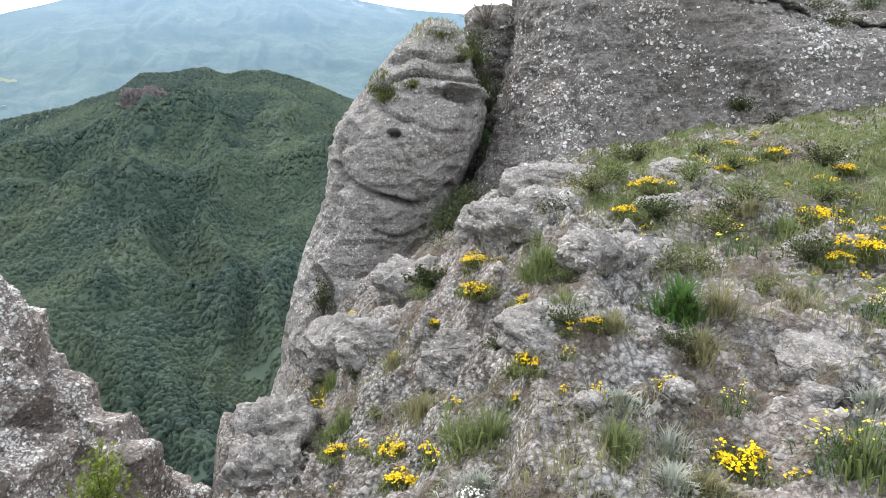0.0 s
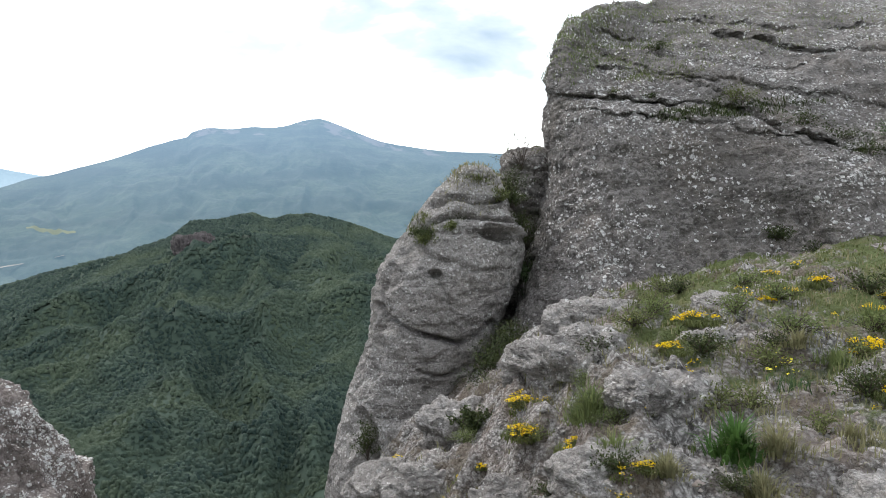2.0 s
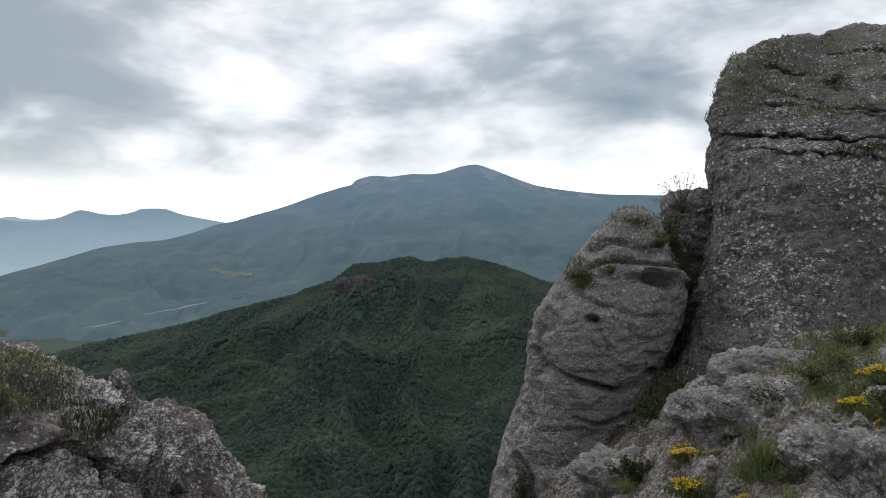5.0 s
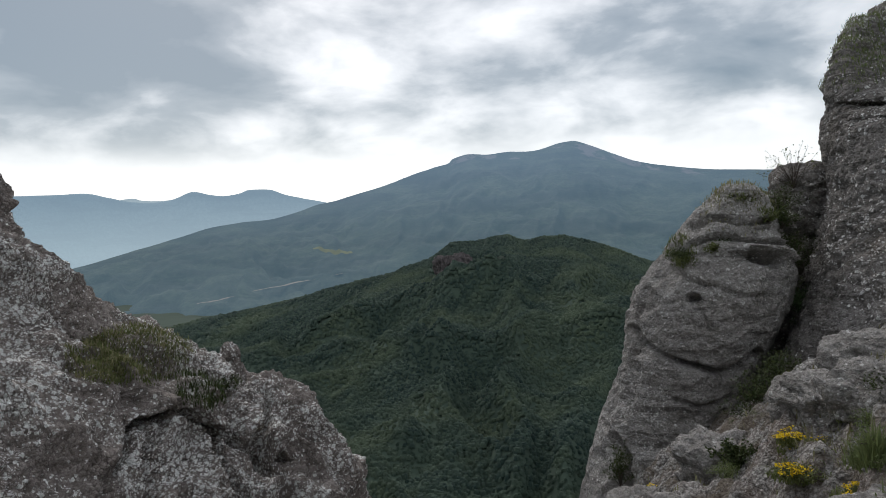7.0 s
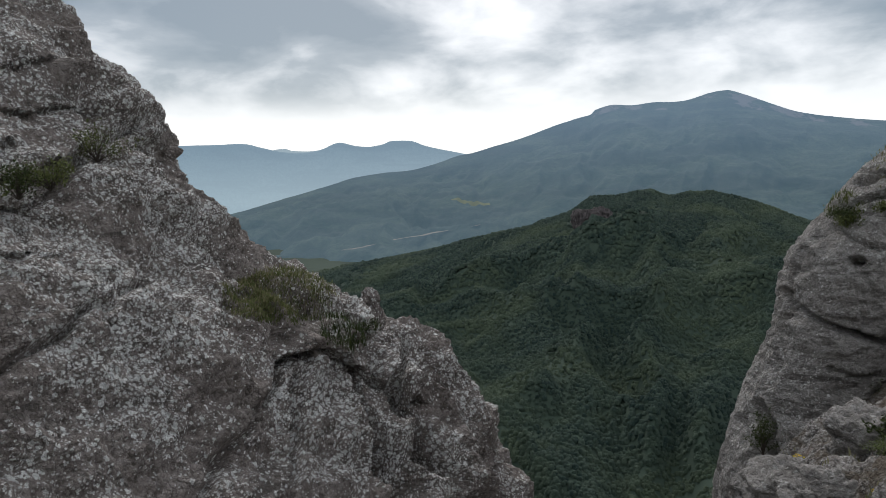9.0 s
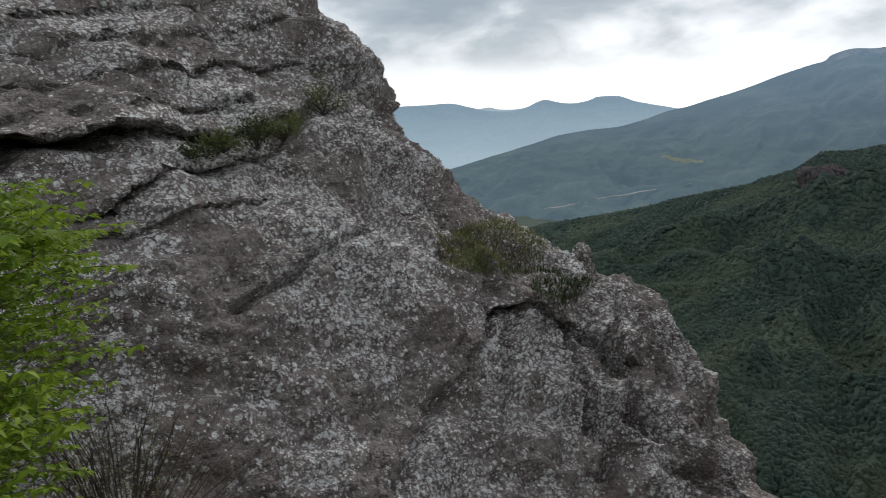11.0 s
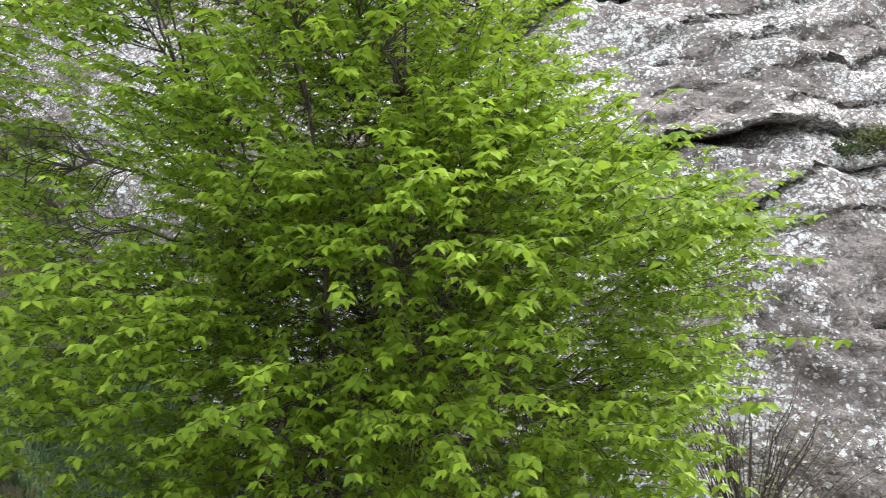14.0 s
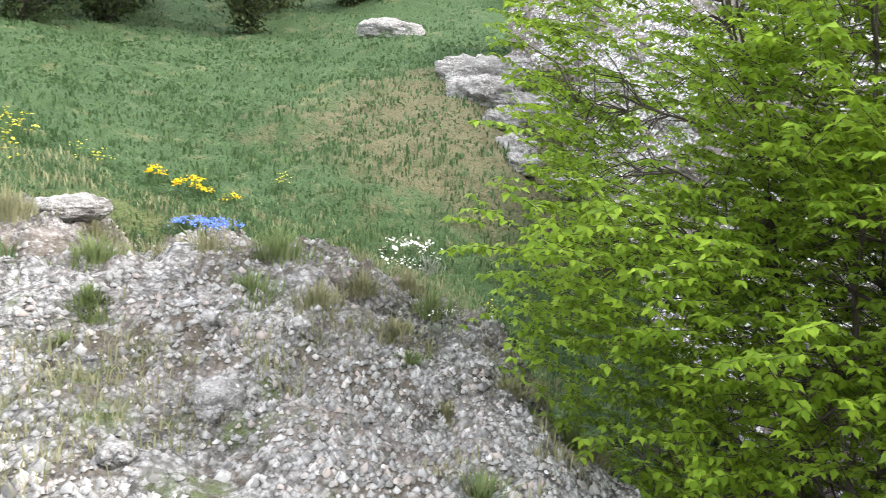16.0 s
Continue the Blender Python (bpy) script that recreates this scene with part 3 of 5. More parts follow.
def build_ground():
    fineb = np.concatenate([np.arange(-42, -36, 1.0), np.arange(-36, 24, 0.3), np.arange(24, 106, 1.2), np.arange(106, 170, 0.36), np.arange(170, 318, 2.5)])
    rr = np.concatenate([[0.004, 0.15, 0.3], 0.4 * np.exp(np.linspace(0, np.log(46 / 0.4), 520))])
    r, b = np.meshgrid(rr, fineb, indexing="ij")
    near = near_ground(np.where(b > 240, b - 360, b), r)
    turf = turf_cover(near[..., 0], near[..., 1], np.where(b > 240, b - 360, b), r)
    nu = len(fineb)
    farb = np.concatenate([np.arange(-12, 66, 0.3), np.arange(66, 348, 6.0)])
    fr = 43 * np.exp(np.linspace(0, np.log(4900 / 43), 260))
    r2, b2 = np.meshgrid(fr, farb, indexing="ij")
    z2 = EYE[2] + valley_height(np.where(b2 > 320, b2 - 360, b2), r2) - 1.2 * np.clip((60 - r2) / 15, 0, 1)
    far = np.stack([EYE[0] - np.sin(np.radians(b2)) * r2, EYE[1] + np.cos(np.radians(b2)) * r2, z2], -1)
    verts = np.concatenate([near.reshape(-1, 3), far.reshape(-1, 3)])
    faces = np.concatenate([grid_faces(*r.shape, wrap=True), grid_faces(*r2.shape, wrap=True, start=near.size // 3)])
    me = mesh_from("ground", verts, faces[:, ::-1], GROUND)
    a = me.attributes.new("turf", "FLOAT", "POINT")
    a.data.foreach_set("value", np.concatenate([turf.ravel(), np.ones(far.size // 3)]).astype(np.float32))
    a = me.attributes.new("wood", "FLOAT", "POINT")
    a.data.foreach_set("value", np.concatenate([np.clip((r - 16) / 12, 0, 1).ravel() * ((b > -30) & (b < 90)).ravel(), np.ones(far.size // 3)]).astype(np.float32))
    return tagged(new("ground", me), "gravelly mountain ridge falling away to a wooded valley", "ground", kind="structure")


build_ground()


def backdrop(name, crest, foot_drop, depth, mat, label, rough, seed, nv=110, nu=520):
    """A far slope under a crest line, given as bearing, rise and distance; it comes down towards the valley."""
    c = smooth_line(crest, nu)
    top = spot(c[:, 0], c[:, 1], c[:, 2])
    out = top - EYE
    out[:, 2] = 0
    out /= np.linalg.norm(out, axis=1, keepdims=True)
    v = np.linspace(-0.12, 1, nv)[:, None, None]
    p = top[None] - out[None] * depth * np.maximum(v, -1)
    fall = np.where(v < 0, -v * 2.5, np.abs(v) ** 0.8)
    z = top[None, :, 2:] * (1 - fall) + foot_drop * fall
    p = np.concatenate([p[..., :2], z], -1)
    fade = np.clip(np.abs(v[..., 0]) * 5, 0.05, 1) * np.clip((1.02 - v[..., 0]) * 6, 0, 1)
    q = p * (1, 1, 0)
    rib = np.stack([c[None, :, 0] / 2.4 + 0 * z[..., 0], v[..., 0] * 2.2 + 0 * z[..., 0], 0 * z[..., 0]], -1) + 0.4 * np.stack([vnoise(q / 300, seed + 3)] * 3, -1)
    p[..., 2] += fade * rough * (fbm(q / 420, 4, 0.5, seed) + 0.7 * (1 - 2 * np.abs(fbm(q / 500, 4, 0.5, seed + 7))) + 0.9 * (1 - 2 * np.abs(fbm(rib, 3, 0.5, seed + 9))))
    me = mesh_from(name, p.reshape(-1, 3), grid_faces(nv, nu)[:, ::-1], mat)
    tagged(new(name, me), label, "mountain", kind="structure")
    return p


BARE = [(place_at(10.9, 6.1, 4430), 120.0), (place_at(8.2, 5.4, 4430), 95.0), (place_at(6.2, 4.9, 4430), 70.0), (place_at(20.6, 6.25, 4450), 75.0), (place_at(18.6, 6.4, 4450), 60.0),
        (place_at(13.2, 6.6, 4450), 50.0), (place_at(3.6, 4.5, 4430), 55.0), (place_at(16.5, 5.9, 4380), 40.0)]
# after each slope's own three colours: its painted haze glow, crest then foot
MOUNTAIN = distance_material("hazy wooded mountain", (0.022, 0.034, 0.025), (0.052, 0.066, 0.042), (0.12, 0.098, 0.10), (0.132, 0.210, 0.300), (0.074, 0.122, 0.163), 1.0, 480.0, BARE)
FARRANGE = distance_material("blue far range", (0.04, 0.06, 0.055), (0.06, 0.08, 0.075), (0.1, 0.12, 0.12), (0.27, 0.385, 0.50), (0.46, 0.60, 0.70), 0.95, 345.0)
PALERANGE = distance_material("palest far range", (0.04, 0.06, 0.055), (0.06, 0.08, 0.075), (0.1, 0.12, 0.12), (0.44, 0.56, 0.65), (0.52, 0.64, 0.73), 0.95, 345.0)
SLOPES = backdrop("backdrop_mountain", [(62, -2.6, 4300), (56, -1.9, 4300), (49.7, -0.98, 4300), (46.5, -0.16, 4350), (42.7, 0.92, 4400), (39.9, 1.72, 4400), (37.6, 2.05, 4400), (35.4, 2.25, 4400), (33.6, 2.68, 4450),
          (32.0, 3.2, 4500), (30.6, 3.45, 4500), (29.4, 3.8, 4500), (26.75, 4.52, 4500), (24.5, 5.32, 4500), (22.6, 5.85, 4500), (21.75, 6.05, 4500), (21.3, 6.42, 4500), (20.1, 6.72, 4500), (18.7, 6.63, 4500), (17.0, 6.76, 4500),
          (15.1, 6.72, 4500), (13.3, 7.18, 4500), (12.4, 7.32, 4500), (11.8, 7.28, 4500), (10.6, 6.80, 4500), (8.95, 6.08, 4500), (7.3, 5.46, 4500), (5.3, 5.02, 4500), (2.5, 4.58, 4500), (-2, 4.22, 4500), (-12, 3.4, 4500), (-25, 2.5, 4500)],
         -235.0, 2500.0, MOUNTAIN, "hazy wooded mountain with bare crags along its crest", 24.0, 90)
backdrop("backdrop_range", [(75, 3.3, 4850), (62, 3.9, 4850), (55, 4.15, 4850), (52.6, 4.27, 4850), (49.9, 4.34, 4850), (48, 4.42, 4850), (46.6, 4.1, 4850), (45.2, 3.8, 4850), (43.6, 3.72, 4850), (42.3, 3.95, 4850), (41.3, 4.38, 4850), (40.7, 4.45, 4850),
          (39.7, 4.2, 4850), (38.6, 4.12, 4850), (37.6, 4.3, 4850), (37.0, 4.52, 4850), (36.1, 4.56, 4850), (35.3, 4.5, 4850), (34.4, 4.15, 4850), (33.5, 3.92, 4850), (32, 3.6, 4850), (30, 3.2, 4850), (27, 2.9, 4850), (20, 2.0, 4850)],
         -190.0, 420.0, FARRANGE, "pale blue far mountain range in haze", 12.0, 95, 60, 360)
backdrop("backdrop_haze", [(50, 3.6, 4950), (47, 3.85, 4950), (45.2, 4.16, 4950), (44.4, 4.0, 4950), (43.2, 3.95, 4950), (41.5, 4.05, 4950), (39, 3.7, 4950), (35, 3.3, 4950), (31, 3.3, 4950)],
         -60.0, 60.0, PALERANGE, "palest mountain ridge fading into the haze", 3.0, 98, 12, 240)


def far_track(line, width, tone, label, category):
    """A pale track or field lying on the far slopes, given by bearing and rise; width in degrees."""
    c = smooth_line(np.array(line, float), 24)
    way = spot(c[:, 0], c[:, 1], 1.0) - EYE
    flat = SLOPES[10:].reshape(-1, 3)
    look_at = unit_rows(flat - EYE)
    reach = np.array([np.linalg.norm(flat[np.argmax(look_at @ w)] - EYE) for w in way])
    reach = np.convolve(np.pad(reach, 4, "edge"), np.ones(9) / 9, "valid") * 0.945
    u = np.linspace(0, 1, 24)
    half = width * np.sin(np.pi * np.clip(u, 0.04, 0.96)) ** 0.5 * (1 + 0.25 * np.sin(u * 17 + width * 90) + 0.2 * np.sin(u * 41))
    c[:, 1] += 0.35 * width * np.sin(u * 23 + 1) + 0.25 * width * np.sin(u * 9)
    v = np.concatenate([spot(c[:, 0], c[:, 1] - half, reach), spot(c[:, 0], c[:, 1] + half, reach * 1.01)])
    q = np.arange(23)[:, None]
    f = q + (0, 1, 25, 24)
    m, nt, b, co = material(category + " in the distance", 1.0)
    n = noise_tex(nt, co, 0.03, 5.0, 0.7)
    link(nt, mix(nt, n, tone, tuple(0.6 * x for x in tone)), b.inputs["Base Color"])
    # faint blue glow painted on, standing for the hazy air in front
    b.inputs["Emission Color"].default_value, b.inputs["Emission Strength"].default_value = (0.07, 0.105, 0.135, 1), 0.7
    tagged(new("far_" + category, mesh_from("far_" + category, v, f, m)), label, category, kind="structure")


far_track([(30.2, -2.15), (32, -2.45), (33.5, -2.62), (35, -2.9), (37, -3.15)], 0.04, (0.26, 0.235, 0.21), "pale road cutting across the foot of the mountain", "road")
far_track([(38.3, -3.45), (39.6, -3.7), (41.0, -3.85)], 0.035, (0.26, 0.23, 0.21), "short pale stretch of road in the valley", "road")
far_track([(29.4, -0.62), (30.9, -0.42), (32.4, -0.1)], 0.15, (0.17, 0.18, 0.09), "light green clearing on the mountain slope", "field")

# ---- rocks ----
def loft_rock(name, rows, nv, nu, mat, label, category, wrap=False, relief=None, cracks=(), shelves=(), **kw):
    """A rock body through rows of control places, with relief and cracks cut into it."""
    p = smooth_line(smooth_line(rows, nv, 0), nu, 1)
    n = grid_normals(p, wrap)
    out = p - p.reshape(-1, 3).mean(0) if wrap else (EYE - p) * (np.arange(nv) < 0.55 * nv)[:, None, None]
    if (n * out).sum() < 0:
        n = -n
        flip = True
    else:
        flip = False
    d = rock_relief(p, **(relief or {}))
    if wrap:
        w = np.clip(np.arange(nu) / 12, 0, 1)
        d = d * w + d[:, -1:] * (1 - w)
    for line, width, depth, *more in cracks:
        lip = more[0] if more else 0.0
        c = smooth_line(np.array([spot(b, e, 1.0) for b, e in line]), 70) - EYE
        q = p - EYE + 0.06 * np.stack([vnoise(p * 3, 3), vnoise(p * 3, 4), vnoise(p * 3, 5)], -1)
        reach = np.linalg.norm(q, axis=-1)
        near = np.full(p.shape[:2], 9.0)
        for a in c:
            near = np.minimum(near, np.sqrt(((q / reach[..., None] - a) ** 2).sum(-1)) * reach)
        front = ((n * q).sum(-1) < 0) * np.clip(1.1 + 0.6 * vnoise(p * 1.7, 8), 0.4, 1.5)
        if lip:
            best = np.full(p.shape[:2], 9.0)
            rise = np.zeros(p.shape[:2])
            for a in c:
                gap = q / reach[..., None] - a
                dist = np.sqrt((gap ** 2).sum(-1))
                rise = np.where(dist < best, gap[..., 2], rise)
                best = np.minimum(best, dist)
            d = d + lip * front * (rise > 0) * np.clip(1 - near / (width * 4), 0, 1) ** 0.7 * np.clip(near / (width * 0.4), 0, 1)
        d = d - depth * front * np.clip(1 - near / width, 0, 1) ** 0.8
    way = p - EYE
    reach = np.linalg.norm(way, axis=-1)
    side, rise = np.degrees(np.arctan2(-way[..., 0], way[..., 1])), np.degrees(np.arcsin(way[..., 2] / reach))
    facing = (n * way).sum(-1) < 0.25 * reach
    level = unit_rows(n * (1, 1, 0))
    step = np.zeros(p.shape[:2])
    for line, lip, over, notch, under in shelves:
        line = sorted(line)
        lb, le = np.array(line).T
        wave = 0.045 * fbm(p * 2.2, 3, 0.6, 51)
        up = np.radians(rise - np.interp(side, lb, le)) * reach + wave
        ends = np.clip((side - lb[0]) / 2.0, 0, 1) * np.clip((lb[-1] - side) / 2.0, 0, 1) * facing * np.clip(0.9 + 0.5 * vnoise(p * 1.3, 52), 0.35, 1.4)
        step = step + ends * np.where(up > 0, lip * np.exp(-np.maximum(up, 0) / over) * np.clip(up / 0.03, 0, 1), -notch * np.clip(1 + up / under, 0, 1) ** 0.7)
    p = p + n * d[..., None] + level * step[..., None]
    f = grid_faces(nv, nu)
    me = mesh_from(name, p.reshape(-1, 3), f[:, ::-1] if flip else f, mat)
    ob = new(name, me)
    tagged(ob, label, category, **kw)
    return ob, p, n


# the cliff across the gully: bearing, then rise and distance of its crest, of its face and of its foot
CREST = {17: (-36, 10.5), 20.2: (-30, 10.8), 25.2: (-24.2, 11.0), 27.2: (-21.3, 11.1), 28.7: (-18.3, 11.2), 29.9: (-15.8, 11.3), 31.1: (-13.2, 11.3), 32.7: (-11.0, 11.4), 34.8: (-9.6, 11.5), 38.2: (-9.0, 11.4), 41.0: (-7.4, 11.0),
         46.0: (-5.0, 10.6), 47.9: (-4.0, 10.6), 50.6: (-0.9, 10.7), 52.8: (1.2, 10.8), 53.5: (4.2, 11.2), 54.9: (7.2, 11.6), 57.6: (10.0, 12.0), 61: (13.6, 12.5), 70: (19, 13), 85: (20, 13), 100: (18, 12.5), 109: (16, 12.5), 115: (13, 13), 120: (11, 13.5), 125: (8, 14)}
FACE = {17: (-39, 10), 20: (-35, 10.2), 25: (-30, 10.2), 28.5: (-26, 10.1), 31: (-21, 10), 33.4: (-18, 9.9), 38.7: (-16, 9.7), 42.2: (-15, 9.4),
        46.8: (-13, 8.9), 49.7: (-11, 8.6), 51.8: (-9, 8.5), 53.4: (-6, 8.3), 56.5: (-4, 8.0), 60: (-2, 7.8), 70: (0, 7.2), 85: (0, 6.8), 100: (1, 6.9), 109: (1, 7.4), 115: (0.5, 8.8), 120: (1.5, 10.8), 125: (2, 12.8)}
FOOT = {17: (-46, 9.5), 20: (-45, 9.2), 25: (-44, 8.8), 28.5: (-43, 8.5), 31: (-42, 8.2), 33.4: (-41, 8.0), 38.7: (-40, 7.6), 42.2: (-39, 7.3),
        46.8: (-38, 7.0), 49.7: (-37, 6.8), 51.8: (-36.5, 6.7), 53.4: (-36, 6.6), 56.5: (-35, 6.3), 60: (-34, 6.1), 70: (-34, 5.9), 85: (-32, 5.8), 100: (-26, 5.9), 109: (-22, 6.5), 115: (-15, 7.8), 120: (-7, 9.8), 125: (-3, 12.2)}


def build_cliff():
    b = np.array(list(CREST), float)

    def row(tab):
        keys = sorted(tab)
        return spot(b, np.interp(b, keys, [tab[k][0] for k in keys]), np.interp(b, keys, [tab[k][1] for k in keys]))
    crest, face, foot = row(CREST), row(FACE), row(FOOT)
    out = crest - EYE
    out[:, 2] = 0
    out /= np.linalg.norm(out, axis=1, keepdims=True)
    drop = 0.9 + 2.6 * np.maximum(0, -np.tan(np.radians([CREST[k][0] for k in CREST])))
    back = crest + out * 2.6 - drop[:, None] * (0, 0, 1)
    rear = crest + out * 7.0 + (0, 0, -9.0)
    high = crest * 0.62 + face * 0.38 - out * 0.25
    low = face * 0.5 + foot * 0.5 - out * 0.1
    cracks = [([(60.5, 2.2), (58.5, 3.7), (55.7, 5.6), (54.6, 6.0)], 0.12, 0.3, 0.05),
              ([(64.3, -10.4), (60.8, -8.7), (57.2, -6.5), (53.7, -4.6)], 0.06, 0.14),
              ([(37.3, -14.5), (36.4, -15.9), (34.3, -19.1), (31.8, -21.7), (29.3, -23.8)], 0.15, 0.9),
              ([(40.2, -14.2), (38.6, -17.0), (37.4, -19.8), (36.5, -23)], 0.11, 0.7),
              ([(46.1, -12.5), (46.8, -14.5), (49, -17.4), (50.4, -19.7), (52.3, -23.5)], 0.07, 0.2),
              ([(43.5, -11.6), (44.6, -14.2), (44.2, -17.5), (45.0, -21)], 0.08, 0.28),
              ([(40.6, -9.4), (40.2, -11.2), (39.4, -13.4)], 0.10, 0.5),
              ([(36.2, -9.9), (35.9, -12.0), (36.8, -14.6)], 0.08, 0.35)]
    shelves = [([(93, -3.5), (84, -1.4), (80.5, 0.2), (77, 1.3), (73.5, 2.0), (69, 2.3)], 0.32, 0.5, 1.0, 0.17),
               ([(73, 2.05), (69, 2.3), (65, 2.5), (61.5, 3.2), (58, 4.4)], 0.16, 0.4, 0.28, 0.09),
               ([(75, -4.2), (72.3, -3.0), (70, -1.8), (67.3, -0.3), (64.2, 0.4), (61.2, 1.1), (59.2, 2.6)], 0.12, 0.3, 0.26, 0.07),
               ([(92, 2.2), (84, 3.6), (79.5, 4.5), (75, 5.5), (69, 6.7), (63, 7.2), (57, 7.2)], 0.08, 0.30, 0.11, 0.07),
               ([(90, 5.2), (82, 6.4), (74, 7.9), (66, 9.0), (59, 9.4)], 0.07, 0.28, 0.10, 0.06),
               ([(88, 0.8), (80, 2.6), (74, 3.7), (67, 4.4), (61, 5.2)], 0.06, 0.25, 0.09, 0.06),
               ([(95, 9.0), (88, 10.2), (84, 11.6), (80.5, 12.2), (72, 12.8), (65, 13.0)], 0.24, 0.4, 0.6, 0.15),
               ([(86, 7.6), (78, 8.9), (70, 10.6), (62, 11.2)], 0.06, 0.22, 0.09, 0.06),
               ([(78, -5.6), (71, -4.6), (65, -3.0), (58, -1.9)], 0.05, 0.2, 0.09, 0.06),
               ([(47, -12.7), (43.7, -11.6), (41.2, -13.2), (39.0, -13.5), (36.4, -15.7), (33.5, -15.4)], 0.16, 0.3, 0.45, 0.16)]
    return loft_rock("cliff_rock", np.array([foot, low, face, high, crest, back, rear]), 380, 620, ROCK_CLIFF,
                     "grey conglomerate cliff covered with white lichen across the gully", "cliff", relief=dict(bed=(-0.25, 0.35, 1.0), ledge=0.06, seed=11, block=0.2, strata=1.3), cracks=cracks, shelves=shelves)


_, CLIFF_P, CLIFF_N = build_cliff()

# the great dome ahead on the right: each row from its left edge along the face
DOME_BEARINGS = (-9, -15, -22, -30, -45, -65)
DOME_LOW = [((-1.0, -15, 11.4), (-10.5, -9, -7, -5.6, -4.5, -4), (10.2, 10.7, 11.2, 11.6, 12.5, 14)),
            ((-4.0, -5.3, 12.5), (-4, -3.2, -2.4, -2, -1.5, -1), (11.2, 11.4, 11.7, 12, 13, 15)),
            ((-5.8, 1.9, 13.5), (1.5, 1.2, 0.6, 0, 0, 0), (12, 11.9, 12, 12.5, 13.5, 16)),
            ((-6.0, 6.2, 14.0), (6, 5, 3.4, 1.6, 1.5, 1.5), (12.8, 12.6, 12.6, 13, 14.5, 17)),
            ((-6.6, 9.6, 14.5), (8.6, 7.6, 5.4, 2.6, 2.5, 2.5), (13.8, 13.6, 13.6, 13.8, 15.5, 18))]
DOME_HIGH = [((-7.1, 12.3, 15.5), (10.6, 9.7, 8, 5.8, 5, 5), (15.5, 15.2, 15.5, 16, 18, 21)),
             ((-8.2, 13.4, 17.0), (12.3, 12.0, 11.2, 9.6, 8.2, 8), (17.5, 18, 18.5, 19, 21, 24)),
             ((-10.0, 13.9, 19.0), (13.7, 13.2, 12.4, 11.4, 10.4, 10.0), (20, 22, 23, 24, 26, 30)),
             ((-11, 11.0, 24.0), (11.3, 11.6, 11.1, 10.3, 9.5, 9.2), (27, 30, 31, 32, 34, 38)),
             ((-9.6, -14, 30.0), (-14, -14, -14, -12, -10, -8), (32, 34, 35, 36, 38, 42))]


def build_dome():
    rows = []
    for (eb, ee, ed), rises, reaches in DOME_LOW + DOME_HIGH:
        line = [spot(eb - 4.0, ee * 0.8, ed + 12), spot(eb - 0.9, ee, ed + 3.0), spot(eb, ee, ed)]
        line += [spot(b if b != -9 else min(-9, eb - 2.0), e, d) for b, e, d in zip(DOME_BEARINGS, rises, reaches)]
        rows.append(line)
    cracks = [([(-9.8, 0.5), (-10.5, -3), (-12, -6.5)], 0.12, 0.12),
              ([(-22.5, 0.2), (-24, -2.5), (-24.5, -4.5)], 0.12, 0.16)]
    shelves = [([(-6.2, 8.35), (-9.1, 8.2), (-11.9, 7.75), (-15.6, 7.15), (-19.2, 6.6), (-23, 4.3), (-30, 2.4), (-38, 1)], 0.14, 0.5, 0.22, 0.09),
               ([(-7.4, 11.9), (-10, 10.7), (-13.9, 9.1), (-17.5, 8.5), (-24, 7.0), (-32, 5)], 0.08, 0.4, 0.09, 0.07),
               ([(-9, 13.0), (-13.6, 12.2), (-17.7, 11.7), (-23.3, 10.4), (-32, 9)], 0.12, 0.6, 0.16, 0.09),
               ([(-7.5, 9.8), (-12, 9.5), (-18, 7.6), (-26, 5.6)], 0.06, 0.35, 0.08, 0.07),
               ([(-7.2, 11.0), (-9, 10.0), (-13, 10.4), (-19, 9.6), (-27, 8.3)], 0.06, 0.35, 0.08, 0.07),
               ([(-12, 13.2), (-17, 12.8), (-24, 11.5), (-32, 10)], 0.08, 0.5, 0.10, 0.09),
               ([(-7, 7.3), (-12, 6.6), (-18, 5.6), (-26, 3.0)], 0.05, 0.3, 0.08, 0.06)]
    return loft_rock("dome_rock", np.array(rows), 360, 400, ROCK_DARK, "huge rounded dome of weathered grey conglomerate", "rock", relief=dict(bed=(0.12, -0.1, 1.0), ledge=0.03, seed=21, strata=3.2), cracks=cracks, shelves=shelves)


_, DOME_P, DOME_N = build_dome()


def ring_rock(name, rings, reach, half, nv, nu, mat, label, relief, cracks=(), **kw):
    """A standing rock from rings: rise, bearings of its left and right edge; reach to its middle, half its depth."""
    rows = []
    a = np.linspace(0, 2 * np.pi, 17)
    for e, left, right in rings:
        mid, w = (left + right) / 2, np.radians(left - right) / 2 * reach
        c = spot(mid, e, reach)
        out = c - EYE
        out[2] = 0
        out /= np.linalg.norm(out)
        side = np.array((-out[1], out[0], 0))
        s = half * min(1.0, 0.35 + 0.65 * w / 1.2)
        rows.append(c + np.sign(np.sin(a))[:, None] * np.abs(np.sin(a))[:, None] ** 0.85 * side * w + np.cos(a)[:, None] * out * s)
    rows.append(np.repeat(rows[-1].mean(0)[None], 17, 0))
    return loft_rock(name, np.array(rows[::-1]), nv, nu, mat, label, "rock", True, relief, cracks, **kw)


